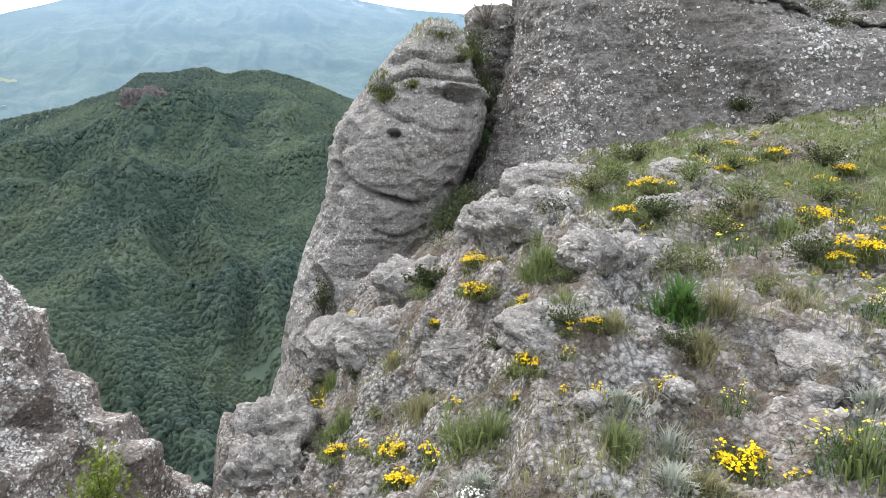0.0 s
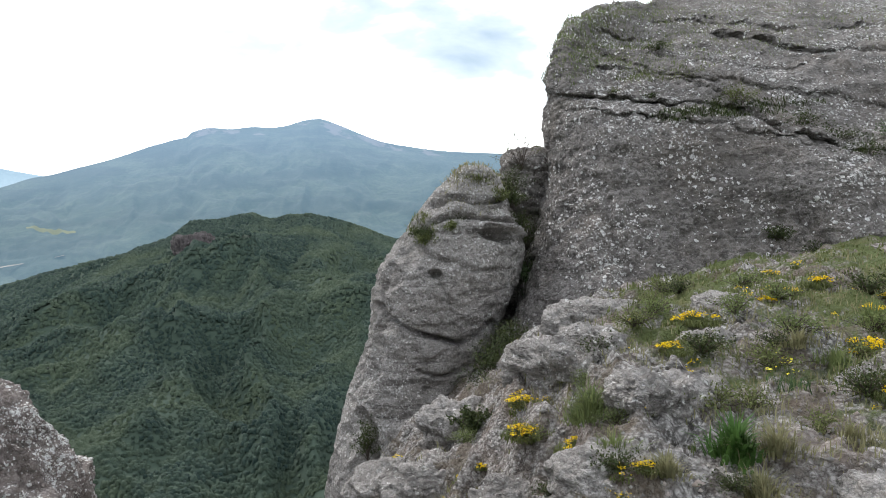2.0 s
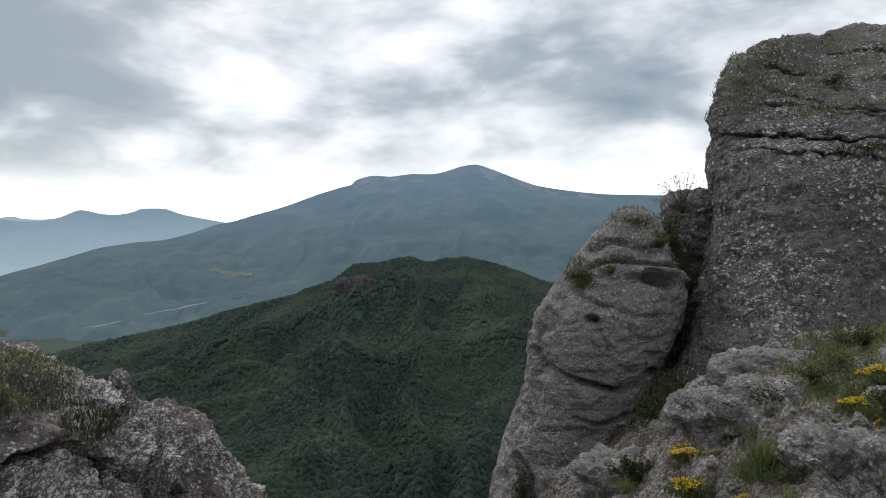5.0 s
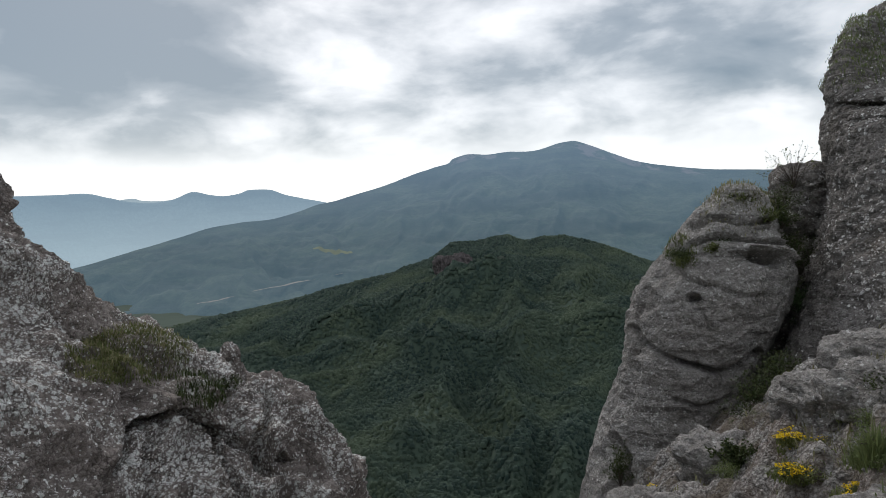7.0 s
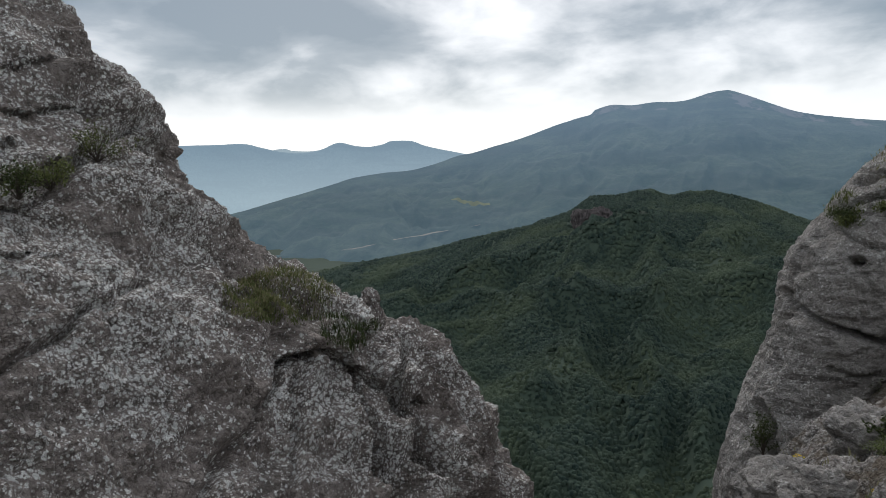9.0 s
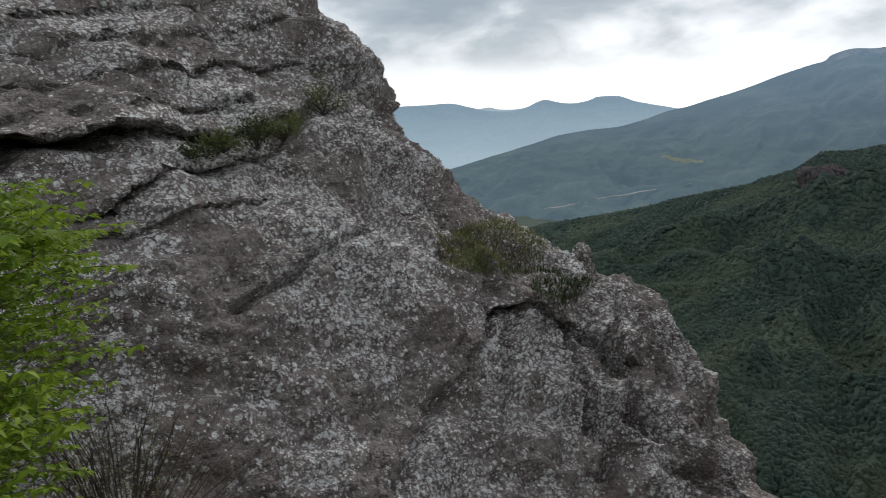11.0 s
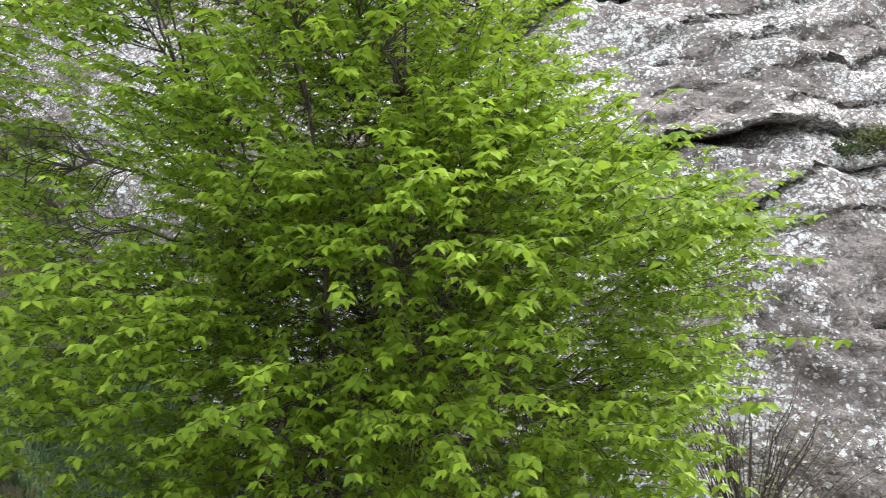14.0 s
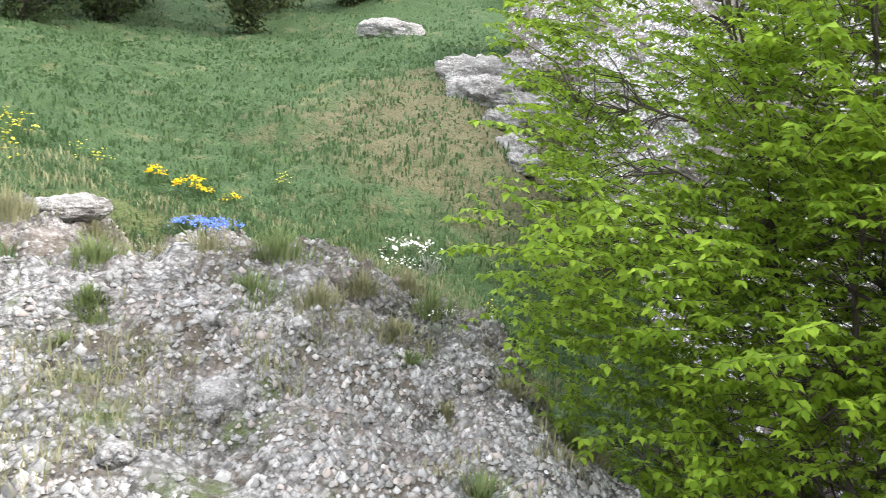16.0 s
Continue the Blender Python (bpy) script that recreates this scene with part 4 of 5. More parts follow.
_, TOWER_P, TOWER_N = ring_rock("tower_rock", [(-36, 15, 2), (-26, 13, 2), (-19, 11.4, 2), (-14.3, 10.1, 1.9), (-12.3, 9.3, 1.0), (-9.8, 8.6, -0.6), (-7.7, 8.1, -2.0), (-5.5, 7.8, -3.0),
                         (-3.2, 7.0, -3.4), (-1.3, 5.4, -3.0), (0.8, 3.6, -2.3), (2.2, 1.8, -1.7), (2.8, 0.9, -1.2)], 12.6, 1.7, 270, 300, ROCK_PALE,
          "rounded tower of pale grey conglomerate split by curved cracks", dict(scale=0.8, bed=(-0.35, 0.2, 1.0), ledge=0.02, seed=33),
          cracks=[([(7.6, -6.6), (7.0, -7.5), (5.7, -8.4), (3.6, -9.3), (1.6, -9.9), (0.3, -9.4), (-1.2, -8.5)], 0.06, 0.24),
                  ([(3.1, -4.75), (2.7, -4.8)], 0.07, 0.22),
                  ([(4.7, -2.1), (3.1, -3.2), (0.5, -4.2), (-1.2, -4.3)], 0.05, 0.08),
                  ([(-0.6, -1.7), (-1.4, -2.0), (-2.3, -2.1)], 0.07, 0.35, 0.14),
                  ([(4.2, -1.2), (3.5, -1.3), (1.3, -0.5), (-0.8, -0.9), (-2.4, -1.3)], 0.05, 0.2, 0.04),
                  ([(3.0, 0.4), (1.6, 0.8), (0.2, 0.6), (-1.4, 0.8)], 0.05, 0.18, 0.03),
                  ([(6.2, -4.0), (6.6, -5.0), (7.2, -8.4), (7.8, -12.2)], 0.07, 0.12),
                  ([(1.2, -11.5), (3.2, -12.3), (4.9, -12.2)], 0.05, 0.08),
                  ([(2.6, -5.6), (2.4, -7.0), (2.2, -8.0)], 0.04, 0.05),
                  ([(8.6, -15.2), (8.5, -18.2), (8.2, -22)], 0.12, 0.25)])
ring_rock("wedged_rock", [(-12, 2.5, -5.5), (-6, 0, -6.5), (-1.5, -1.5, -6.5), (1.5, -2.0, -6.2), (2.8, -2.6, -5.6), (3.7, -3.0, -5.0)], 14.6, 1.0, 120, 160, ROCK_DARK,
          "dark rock wedged between tower and dome", dict(scale=1.1, ledge=0.14, seed=41))


# ---- growing things ----
def part(name, geo, mat, parent, label="", kind=""):
    """One mesh part under its thing."""
    ob = new(name, mesh_from(name, *geo, mat))
    ob.parent = parent
    return tagged(ob, label, kind=kind)


def thing(name, place, label, category, group="", kind=""):
    ob = new(name)
    ob.empty_display_size = 0.1
    ob.matrix_world = pose(*place)
    return tagged(ob, label, category, group, kind)


def joined(*geos):
    verts, faces, n = [], [], 0
    for v, f in geos:
        verts.append(v); faces.append(f + n); n += len(v)
    return np.concatenate(verts), np.concatenate(faces)


def unit(v):
    return v / (np.linalg.norm(v, axis=-1, keepdims=True) + 1e-9)


def blades(rng, base, length, width, lean=0.5, up=(0, 0, 1), a=None):
    """Grass blades: three triangles each, bending over."""
    n = len(base)
    a = rng.uniform(0, 2 * np.pi, n) if a is None else a
    out = np.stack([np.cos(a), np.sin(a), 0 * a], -1)
    side = np.stack([-np.sin(a), np.cos(a), 0 * a], -1)
    ln = (length * rng.uniform(0.5, 1.2, n))[:, None]
    l1, w = lean * rng.uniform(0.3, 1.0, n)[:, None], width * rng.uniform(0.6, 1.3, n)[:, None]
    mid = base + (np.array(up) * 0.6 + out * l1 * 0.3) * ln
    tip = base + (np.array(up) * (1.0 - 0.35 * l1) + out * l1) * ln
    v = np.stack([base - side * w, base + side * w, mid + side * w * 0.8, mid - side * w * 0.8, tip], 1).reshape(-1, 3)
    k = np.arange(n)[:, None] * 5
    f = np.concatenate([k + (0, 1, 2), k + (0, 2, 3), k + (3, 2, 4)], 1).reshape(-1, 3)
    return v, f


def leaves(base, axis, face, length, width):
    """Leaves folded along the midrib: four triangles each."""
    side = unit(np.cross(axis, face))
    up = unit(np.cross(side, axis))
    ln, w = np.broadcast_to(length, len(base))[:, None], np.broadcast_to(width, len(base))[:, None]
    mid = base + axis * ln * 0.45
    v = np.stack([base, mid + side * w * 0.5 + up * w * 0.18, base + axis * ln - up * ln * 0.12, mid - side * w * 0.5 + up * w * 0.18, mid], 1).reshape(-1, 3)
    k = np.arange(len(base))[:, None] * 5
    f = np.concatenate([k + (0, 4, 1), k + (1, 4, 2), k + (2, 4, 3), k + (3, 4, 0)], 1).reshape(-1, 3)
    return v, f


def blossoms(rng, centre, size):
    """Small four-petalled flowers as shallow cups."""
    n = len(centre)
    nrm = unit(rng.normal(0, 0.45, (n, 3)) + (0, 0, 1))
    u = unit(np.cross(nrm, rng.normal(0, 1, (n, 3))))
    w = np.cross(nrm, u)
    s = (size * rng.uniform(0.6, 1.25, n))[:, None]
    v = np.stack([centre, centre + u * s + nrm * s * 0.45, centre + w * s + nrm * s * 0.45, centre - u * s + nrm * s * 0.45, centre - w * s + nrm * s * 0.45], 1).reshape(-1, 3)
    k = np.arange(n)[:, None] * 5
    f = np.concatenate([k + (0, 1, 2), k + (0, 2, 3), k + (0, 3, 4), k + (0, 4, 1)], 1).reshape(-1, 3)
    return v, f


def tube(line, r0, r1, sides=5):
    """A tapering branch along a line of places."""
    line = np.asarray(line, float)
    n = len(line)
    t = unit(np.gradient(line, axis=0))
    u = unit(np.cross(t, (0.31, 0.17, 0.93)))
    w = np.cross(t, u)
    a = np.linspace(0, 2 * np.pi, sides, endpoint=False)
    r = np.linspace(r0, r1, n)[:, None, None]
    v = line[:, None] + r * (np.cos(a)[None, :, None] * u[:, None] + np.sin(a)[None, :, None] * w[:, None])
    q = grid_faces(n, sides, wrap=True)
    return v.reshape(-1, 3), np.concatenate([q[:, :3], q[:, [0, 2, 3]]])


def ball(nv, nu):
    """A closed unit ball with its triangles."""
    th, ph = np.linspace(0, np.pi, nv), np.linspace(0, 2 * np.pi, nu, endpoint=False)
    v = np.stack([np.sin(th)[:, None] * np.cos(ph), np.sin(th)[:, None] * np.sin(ph), np.cos(th)[:, None] + 0 * ph], -1).reshape(-1, 3)
    q = grid_faces(nv, nu, wrap=True)
    top, end = q[:, 0] < nu, q[:, 3] >= (nv - 1) * nu
    return v, np.concatenate([q[~top][:, :3], q[~end][:, [0, 2, 3]]])[:, ::-1]


def ground_z(x, y):
    x, y = np.asarray(x, float), np.asarray(y, float)
    b = np.degrees(np.arctan2(-(x - EYE[0]), y - EYE[1]))
    b = np.where(b < -120, b + 360, b)
    return near_ground(b, np.hypot(x - EYE[0], y - EYE[1]))[..., 2]


# ---- the forest in the valley ----
CLEARING = np.array((-133.0, 519.0))
CRAG = (21.7, 1330.0)


def crown_dome(sides):
    """The upper side of a tree crown: a cap over two rings."""
    a = np.linspace(0, 2 * np.pi, sides, endpoint=False)
    rings = [np.stack([np.cos(a + t) * q, np.sin(a + t) * q, 0 * a + z], -1) for q, z, t in ((0.64, 0.72, 0.0), (0.98, -0.45, 0.5))]
    v = np.concatenate([[(0, 0, 1.0)]] + rings)
    k, j = np.arange(sides), (np.arange(sides) + 1) % sides
    f = np.concatenate([np.stack([0 * k, k + 1, j + 1], -1), np.stack([k + 1, k + 1 + sides, j + 1], -1), np.stack([j + 1, k + 1 + sides, j + 1 + sides], -1)])
    return v, f


def build_forest():
    rng = np.random.default_rng(5)
    geos = []
    for lo, hi, step, sides in ((290, 400, 2.7, 7), (400, 560, 3.0, 6), (560, 900, 3.2, 5), (900, 1460, 4.0, 5), (1460, 1800, 5.6, 5)):
        v0, f0 = crown_dome(sides)
        b0, b1 = (4.0, 50.0) if lo < 1400 else (23.0, 54.0)
        n = int(math.radians(b1 - b0) * (hi * hi - lo * lo) / 2 / step ** 2)
        r, b = np.sqrt(rng.uniform(lo * lo, hi * hi, n)), rng.uniform(b0, b1, n)
        x, y = -np.sin(np.radians(b)) * r, np.cos(np.radians(b)) * r
        cx, cy = -math.sin(math.radians(CRAG[0])) * (CRAG[1] - 12), math.cos(math.radians(CRAG[0])) * (CRAG[1] - 12)
        stand = fbm(np.stack([x, y, 0 * x], -1) / 70.0, 3, 0.5, 120)
        keep = (np.hypot((x - CLEARING[0]) / 17, (y - CLEARING[1]) / 8) > 1) & (np.hypot((x - cx) / 30, (y - cy) / 15) > 1)
        x, y, r, b, stand = x[keep], y[keep], r[keep], b[keep], stand[keep]
        size = step * (0.64 + 0.36 * rng.random(len(x)) ** 1.8) * (1 + 0.2 * stand)
        tall = rng.uniform(0.6, 1.1, len(x))
        z = EYE[2] + valley_height(b, r) + size * (0.02 + 0.22 * tall)
        k = len(v0)
        lump = rng.uniform(0.78, 1.2, (len(x), k, 1))
        v = np.stack([x + EYE[0], y + EYE[1], z], -1)[:, None] + v0[None] * lump * size[:, None, None] * np.stack([rng.uniform(0.85, 1.15, len(x)), rng.uniform(0.85, 1.15, len(x)), tall], -1)[:, None]
        f = f0[None] + (np.arange(len(x)) * k)[:, None, None]
        geos.append((v.reshape(-1, 3), f.reshape(-1, 3)))
    return tagged(new("forest", mesh_from("forest", *joined(*geos), FOREST)), "dense green broadleaf forest covering the valley and hill", "forest", kind="stuff")


build_forest()


def lump_rock(name, place, size, mat, label, seed, group="", turn=0.0, category="rock", nv=44, nu=64):
    """A loose or outcropping rock, angular and pitted; its foot is sunk into the ground."""
    v, f = ball(nv, nu)
    p = np.sign(v) * np.abs(v) ** 0.75
    s = np.array(size) / 2
    q = p * s
    d = 0.28 * min(s) * fbm(p * 1.6 + seed * 7.1, 3, 0.55, seed) + 0.12 * min(s) * (1 - 2 * np.abs(fbm(p * 3.7 + seed, 3, 0.55, seed + 2)))
    d = d + 0.02 * (0.6 - cells(q * 10 + seed, seed + 4))
    q = q + v * d[:, None]
    ob = new(name, mesh_from(name, q, f, mat))
    ob.matrix_world = pose(*place, 0, 0, turn)
    return tagged(ob, label, category, group)


def crag_material():
    m, nt, b, co = material("reddish crag", 0.95)
    up = nd(nt, "ShaderNodeMapping")
    up.inputs["Scale"].default_value = (1.0, 1.0, 0.22)
    link(nt, co, up.inputs[0])
    n = ramp(nt, noise_tex(nt, up.outputs[0], 0.22, 6.0, 0.7), [(0.36, 0.0), (0.64, 1.0)])
    link(nt, mix(nt, n, (0.07, 0.062, 0.064), (0.24, 0.212, 0.212)), b.inputs["Base Color"])
    bump(nt, b, n, 1.0, 4.0)
    return m


lump_rock("hill_crag", place_at(CRAG[0], -1.85, CRAG[1] - 6), (74, 30, 38), crag_material(), "bare reddish crag below the top of the wooded hill", 3, turn=22, category="crag")

# ---- rocks and stones of the ridge ----
OUTCROPS = [(-1.42, 5.6, 0.7, 0.7, 0.7), (-1.0, 7.0, 0.9, 0.7, 0.5), (-0.35, 7.1, 0.7, 0.6, 0.5), (0.46, 6.2, 0.75, 0.5, 0.42), (1.16, 7.7, 1.0, 0.7, 0.45),
            (1.78, 5.7, 0.55, 0.4, 0.28), (1.13, 4.2, 0.5, 0.4, 0.25), (0.86, 4.1, 0.42, 0.35, 0.3), (0.75, 5.4, 0.6, 0.5, 0.4), (-1.3, 4.9, 0.6, 0.5, 0.5),
            (0.55, 3.5, 0.55, 0.5, 0.28), (1.8, 3.3, 0.6, 0.45, 0.22), (2.1, 6.6, 0.5, 0.35, 0.2), (0.1, 4.6, 0.5, 0.5, 0.35), (-0.6, 5.9, 0.6, 0.5, 0.4)]
for i, (x, y, a, b, c) in enumerate(OUTCROPS):
    lump_rock("rock_outcrop", (x, y, float(ground_z(x, y)) - 0.02), (a, b, c), ROCK_PALE, "knobbly grey conglomerate outcrop on the slope", 10 + i, "outcrops on the ridge", 40 * i)
for i, (x, y, a, b, c) in enumerate([(-9.7, -7.4, 1.1, 1.6, 0.7), (-9.3, -6.3, 0.9, 0.8, 0.6), (-12.5, -12.1, 1.5, 0.8, 0.5), (-8.0, -5.7, 0.6, 0.5, 0.3), (-7.4, -5.2, 0.5, 0.4, 0.25), (-10.4, -6.4, 1.2, 1.0, 0.8), (-8.9, -6.9, 1.1, 0.8, 0.5), (-8.45, -6.2, 0.7, 0.5, 0.35), (-7.85, -4.9, 0.5, 0.4, 0.25)]):
    lump_rock("meadow_rock", (x, y, float(ground_z(x, y)) + 0.05), (a, b, c), ROCK_PALE, "pale lichened rock breaking through the meadow", 40 + i, "rocks in the meadow", 30 + 50 * i)
lump_rock("flat_stone", (-2.03, -4.75, float(ground_z(-2.03, -4.75)) + 0.02), (0.42, 0.3, 0.12), ROCK_PALE, "flat pale rock slab among the grass", 59, category="stone")
for i, (x, y, a) in enumerate([(-1.51, -2.57, 0.17), (-2.0, -2.75, 0.12), (-1.1, -2.49, 0.10), (-1.75, -3.0, 0.1), (1.0, 2.9, 0.13), (1.6, 2.9, 0.15), (2.1, 3.3, 0.12), (0.6, 2.8, 0.12)]):
    lump_rock("loose_stone", (x, y, float(ground_z(x, y)) + a * 0.2), (a, a * 0.8, a * 0.7), ROCK_PALE, "pale angular stone lying on the gravel", 60 + i, "loose stones", 70 * i, "stone", 14, 18)


def stone_material():
    m, nt, b, co = material("gravel stones", 0.9)
    isl = nd(nt, "ShaderNodeNewGeometry").outputs["Random Per Island"]
    col = ramp(nt, isl, [(0.0, (0.18, 0.171, 0.163)), (0.3, (0.33, 0.317, 0.305)), (0.65, (0.44, 0.425, 0.41)), (0.82, (0.42, 0.35, 0.315)), (1.0, (0.58, 0.57, 0.555))])
    col = mix(nt, ramp(nt, noise_tex(nt, co, 35.0, 5.0, 0.7), [(0.5, 0.0), (0.65, 0.6)]), col, (0.13, 0.125, 0.12))
    link(nt, col, b.inputs["Base Color"])
    bump(nt, b, noise_tex(nt, co, 60.0, 4.0, 0.7), 0.5, 0.006)
    return m


def build_gravel():
    rng = np.random.default_rng(8)
    v0, f0 = ball(3, 5)
    b = np.concatenate([rng.uniform(-38, 20, 9000), rng.uniform(108, 166, 26000)])
    r = np.exp(rng.uniform(np.log(1.6), np.log(np.where(b > 60, 5.2, 7.5))))
    x, y = EYE[0] - np.sin(np.radians(b)) * r, EYE[1] + np.cos(np.radians(b)) * r
    bare = turf_cover(x, y, b, r) < rng.uniform(0.2, 0.7, len(b))
    clump = fbm(np.stack([x, y, 0 * x], -1) * 1.6, 3, 0.5, 33) > rng.uniform(-0.9, 0.3, len(b))
    k = bare & clump
    x, y, b, r = x[k], y[k], b[k], r[k]
    s = 0.006 + 0.013 * rng.random(len(x)) ** 2.0 + 0.014 * (rng.random(len(x)) > 0.98)
    place = near_ground(b, r) + np.stack([0 * s, 0 * s, s * 0.1], -1)
    shape = np.stack([rng.uniform(0.8, 1.5, len(x)), rng.uniform(0.8, 1.3, len(x)), rng.uniform(0.8, 1.15, len(x))], -1)
    v = place[:, None] + v0[None] * rng.uniform(0.6, 1.25, (len(x), len(v0), 1)) * (shape * s[:, None])[:, None]
    f = f0[None] + (np.arange(len(x)) * len(v0))[:, None, None]
    return tagged(new("gravel", mesh_from("gravel", v.reshape(-1, 3), f.reshape(-1, 3), stone_material())), "grey and pinkish gravel strewn over the ridge", "gravel", kind="stuff")


build_gravel()


def build_grass():
    rng = np.random.default_rng(9)
    jobs = [("meadow_grass", 108, 168, 4.0, 24.0, 46000, 0.5, 0.10, 0.0045, GRASS, "green meadow grass on the slope behind the ridge"),
            ("ridge_grass", -38, -6, 3.3, 12.0, 18000, 0.42, 0.07, 0.0035, CUSHION, "thin olive grass between the stones"),
            ("dry_grass", -38, 14, 2.4, 10.0, 15000, 0.23, 0.08, 0.003, DRYGRASS, "dry straw-coloured grass on the gravel"),
            ("ledge_grass", 112, 168, 2.4, 7.0, 17000, 0.33, 0.08, 0.003, DRYGRASS, "dry grass along the gravel ledge")]
    for name, b0, b1, r0, r1, n, need, ln, w, mat, label in jobs:
        b, r = rng.uniform(b0, b1, n), np.exp(rng.uniform(np.log(r0), np.log(r1), n))
        x, y = EYE[0] - np.sin(np.radians(b)) * r, EYE[1] + np.cos(np.radians(b)) * r
        tuft = fbm(np.stack([x, y, 0 * x], -1) * 2.2, 3, 0.6, 210 + len(name))
        k = turf_cover(x, y, b, r) + 0.22 * tuft > need
        b, r, tuft = b[k], r[k], tuft[k]
        base = near_ground(b, r) - (0, 0, 0.01)
        base = base + rng.normal(0, 1, base.shape) * (0.012, 0.012, 0)
        ln2 = ln * np.clip(0.8 + 0.5 * tuft, 0.35, 1.6)
        tagged(new(name, mesh_from(name, *blades(rng, base, ln2, w * np.clip(r / 4, 1, 4)[:, None], 0.7), mat)), label, "grass", kind="stuff")

    n = 11000
    b, r = rng.uniform(108, 168, n), np.exp(rng.uniform(np.log(4.2), np.log(17.0), n))
    x, y = EYE[0] - np.sin(np.radians(b)) * r, EYE[1] + np.cos(np.radians(b)) * r
    clump = fbm(np.stack([x, y, 0 * x], -1) * 1.1, 3, 0.6, 230)
    k = (turf_cover(x, y, b, r) > 0.6) & (clump > 0.12)
    b, r = b[k], r[k]
    base = near_ground(b, r) + np.stack([0 * r, 0 * r, rng.uniform(0.02, 0.14, len(r))], -1)
    axis = unit(rng.normal(0, 1, base.shape) * (1, 1, 0.4) + (0, 0, 0.3))
    ln = rng.uniform(0.03, 0.07, len(r)) * np.clip(r / 7, 0.8, 2.0)
    tagged(new("meadow_weeds", mesh_from("meadow_weeds", *leaves(base, axis, unit(rng.normal(0, 0.4, base.shape) + (0, 0, 1)), ln, ln * 0.5), GRASS)), "broad-leaved weeds in patches across the meadow", "weeds", kind="stuff")


build_grass()


def flower_clump(name, place, radius, height, n, blossom, leaf, label, seed, group, size=0.008, low=0.6):
    """A low clump: leafy cushion, thin stems and a dome of blossom."""
    rng = np.random.default_rng(seed)
    top = thing(name, place, label, "flower", group)
    k = 7
    ca, cq = rng.uniform(0, 2 * np.pi, k), np.sqrt(rng.random(k)) * radius * 0.85
    own, rise = rng.uniform(0.10, 0.42, k) * radius, rng.uniform(0.55, 1.15, k)
    pick = rng.choice(k, n, p=own ** 2 / (own ** 2).sum())
    x = np.cos(ca[pick]) * cq[pick] * 1.25 + rng.normal(0, 0.6, n) * own[pick]
    y = np.sin(ca[pick]) * cq[pick] * 0.8 + rng.normal(0, 0.6, n) * own[pick]
    q = np.minimum(np.hypot(x, y) / radius, 1.3)
    z = height * rise[pick] * (1 - 0.35 * q) * rng.uniform(0.55 if low < 0.6 else 0.75, 1.1, n)
    head = np.stack([x, y, z], -1)
    m = min(n * 2, 300)
    a2, q2 = rng.uniform(0, 2 * np.pi, m), np.sqrt(rng.random(m))
    base = np.stack([np.cos(a2) * q2 * radius * 1.15, np.sin(a2) * q2 * radius * 1.15 - 0.25 * radius, -0.02 + 0 * q2], -1)
    st = blades(rng, head * (0.55, 0.55, 0) - (0, 0, 0.02), height, 0.0012, 0.3)
    sv = st[0].reshape(-1, 5, 3)
    sv[:, 4] = head; sv[:, 2] = head * (0.8, 0.8, 0.6); sv[:, 3] = sv[:, 2] + 0.002
    part("foliage", joined(blades(rng, base, height * low, 0.004, 1.3), (sv.reshape(-1, 3), st[1])), leaf, top)
    part("blossom", blossoms(rng, head, size), blossom, top, "bright flower heads")
    return top


def strew(make, spots, size0):
    """Copies of a few built clumps at x, y, size."""
    for i, (x, y, s) in enumerate(spots):
        src = make[i % len(make)]
        m = pose(x, y, float(ground_z(x, y)) - 0.01, 0, 0, 67 * i) @ Matrix.Scale(s / size0, 4)
        if i < len(make):
            src.matrix_world = m
        else:
            c = copy_thing(src, pose(x, y, float(ground_z(x, y)) - 0.01, 0, 0, 67 * i))
            c.scale = (s / size0,) * 3


YELLOWS = [(0.61, 5.91, 0.11), (1.1, 4.49, 0.10), (0.26, 5.49, 0.11), (0.24, 5.03, 0.13), (0.5, 4.14, 0.10), (0.49, 3.74, 0.08), (0.4, 3.24, 0.09), (-1.15, 6.82, 0.13), (-1.13, 6.1, 0.11), (-0.29, 3.8, 0.11), (-0.73, 4.58, 0.10),
           (-0.2, 3.34, 0.12), (1.16, 2.67, 0.15), (2.57, 4.43, 0.17), (2.68, 5.22, 0.18), (3.4, 7.57, 0.14), (1.8, 6.04, 0.14), (1.26, 4.98, 0.1), (0.71, 3.31, 0.06), (-0.06, 5.52, 0.06), (0.36, 3.19, 0.05), (3.31, 8.58, 0.12),
           (3.12, 5.98, 0.11), (3.61, 6.56, 0.12), (2.9, 4.6, 0.13), (1.64, 6.2, 0.11), (2.29, 4.16, 0.09), (2.5, 6.6, 0.11), (2.1, 6.9, 0.11), (2.9, 7.0, 0.1), (1.4, 5.5, 0.09)]
GOLD = [flower_clump("yellow_flower_clump", (0, 0, 0), 0.13, 0.10, 200 + 40 * i, YELLOW, CUSHION, "low clump of bright yellow flowers among stones", 300 + i, "yellow flower clumps", 0.0075, 0.75) for i in range(4)]
_r = np.random.default_rng(12)
SINGLES = [(x + math.cos(a) * d, y + math.sin(a) * d * 1.6, q) for x, y, s in YELLOWS for a, d, q in zip(_r.uniform(0, 6.28, 2), _r.uniform(0.14, 0.42, 2), _r.uniform(0.035, 0.075, 2))]
strew(GOLD, YELLOWS, 0.13)
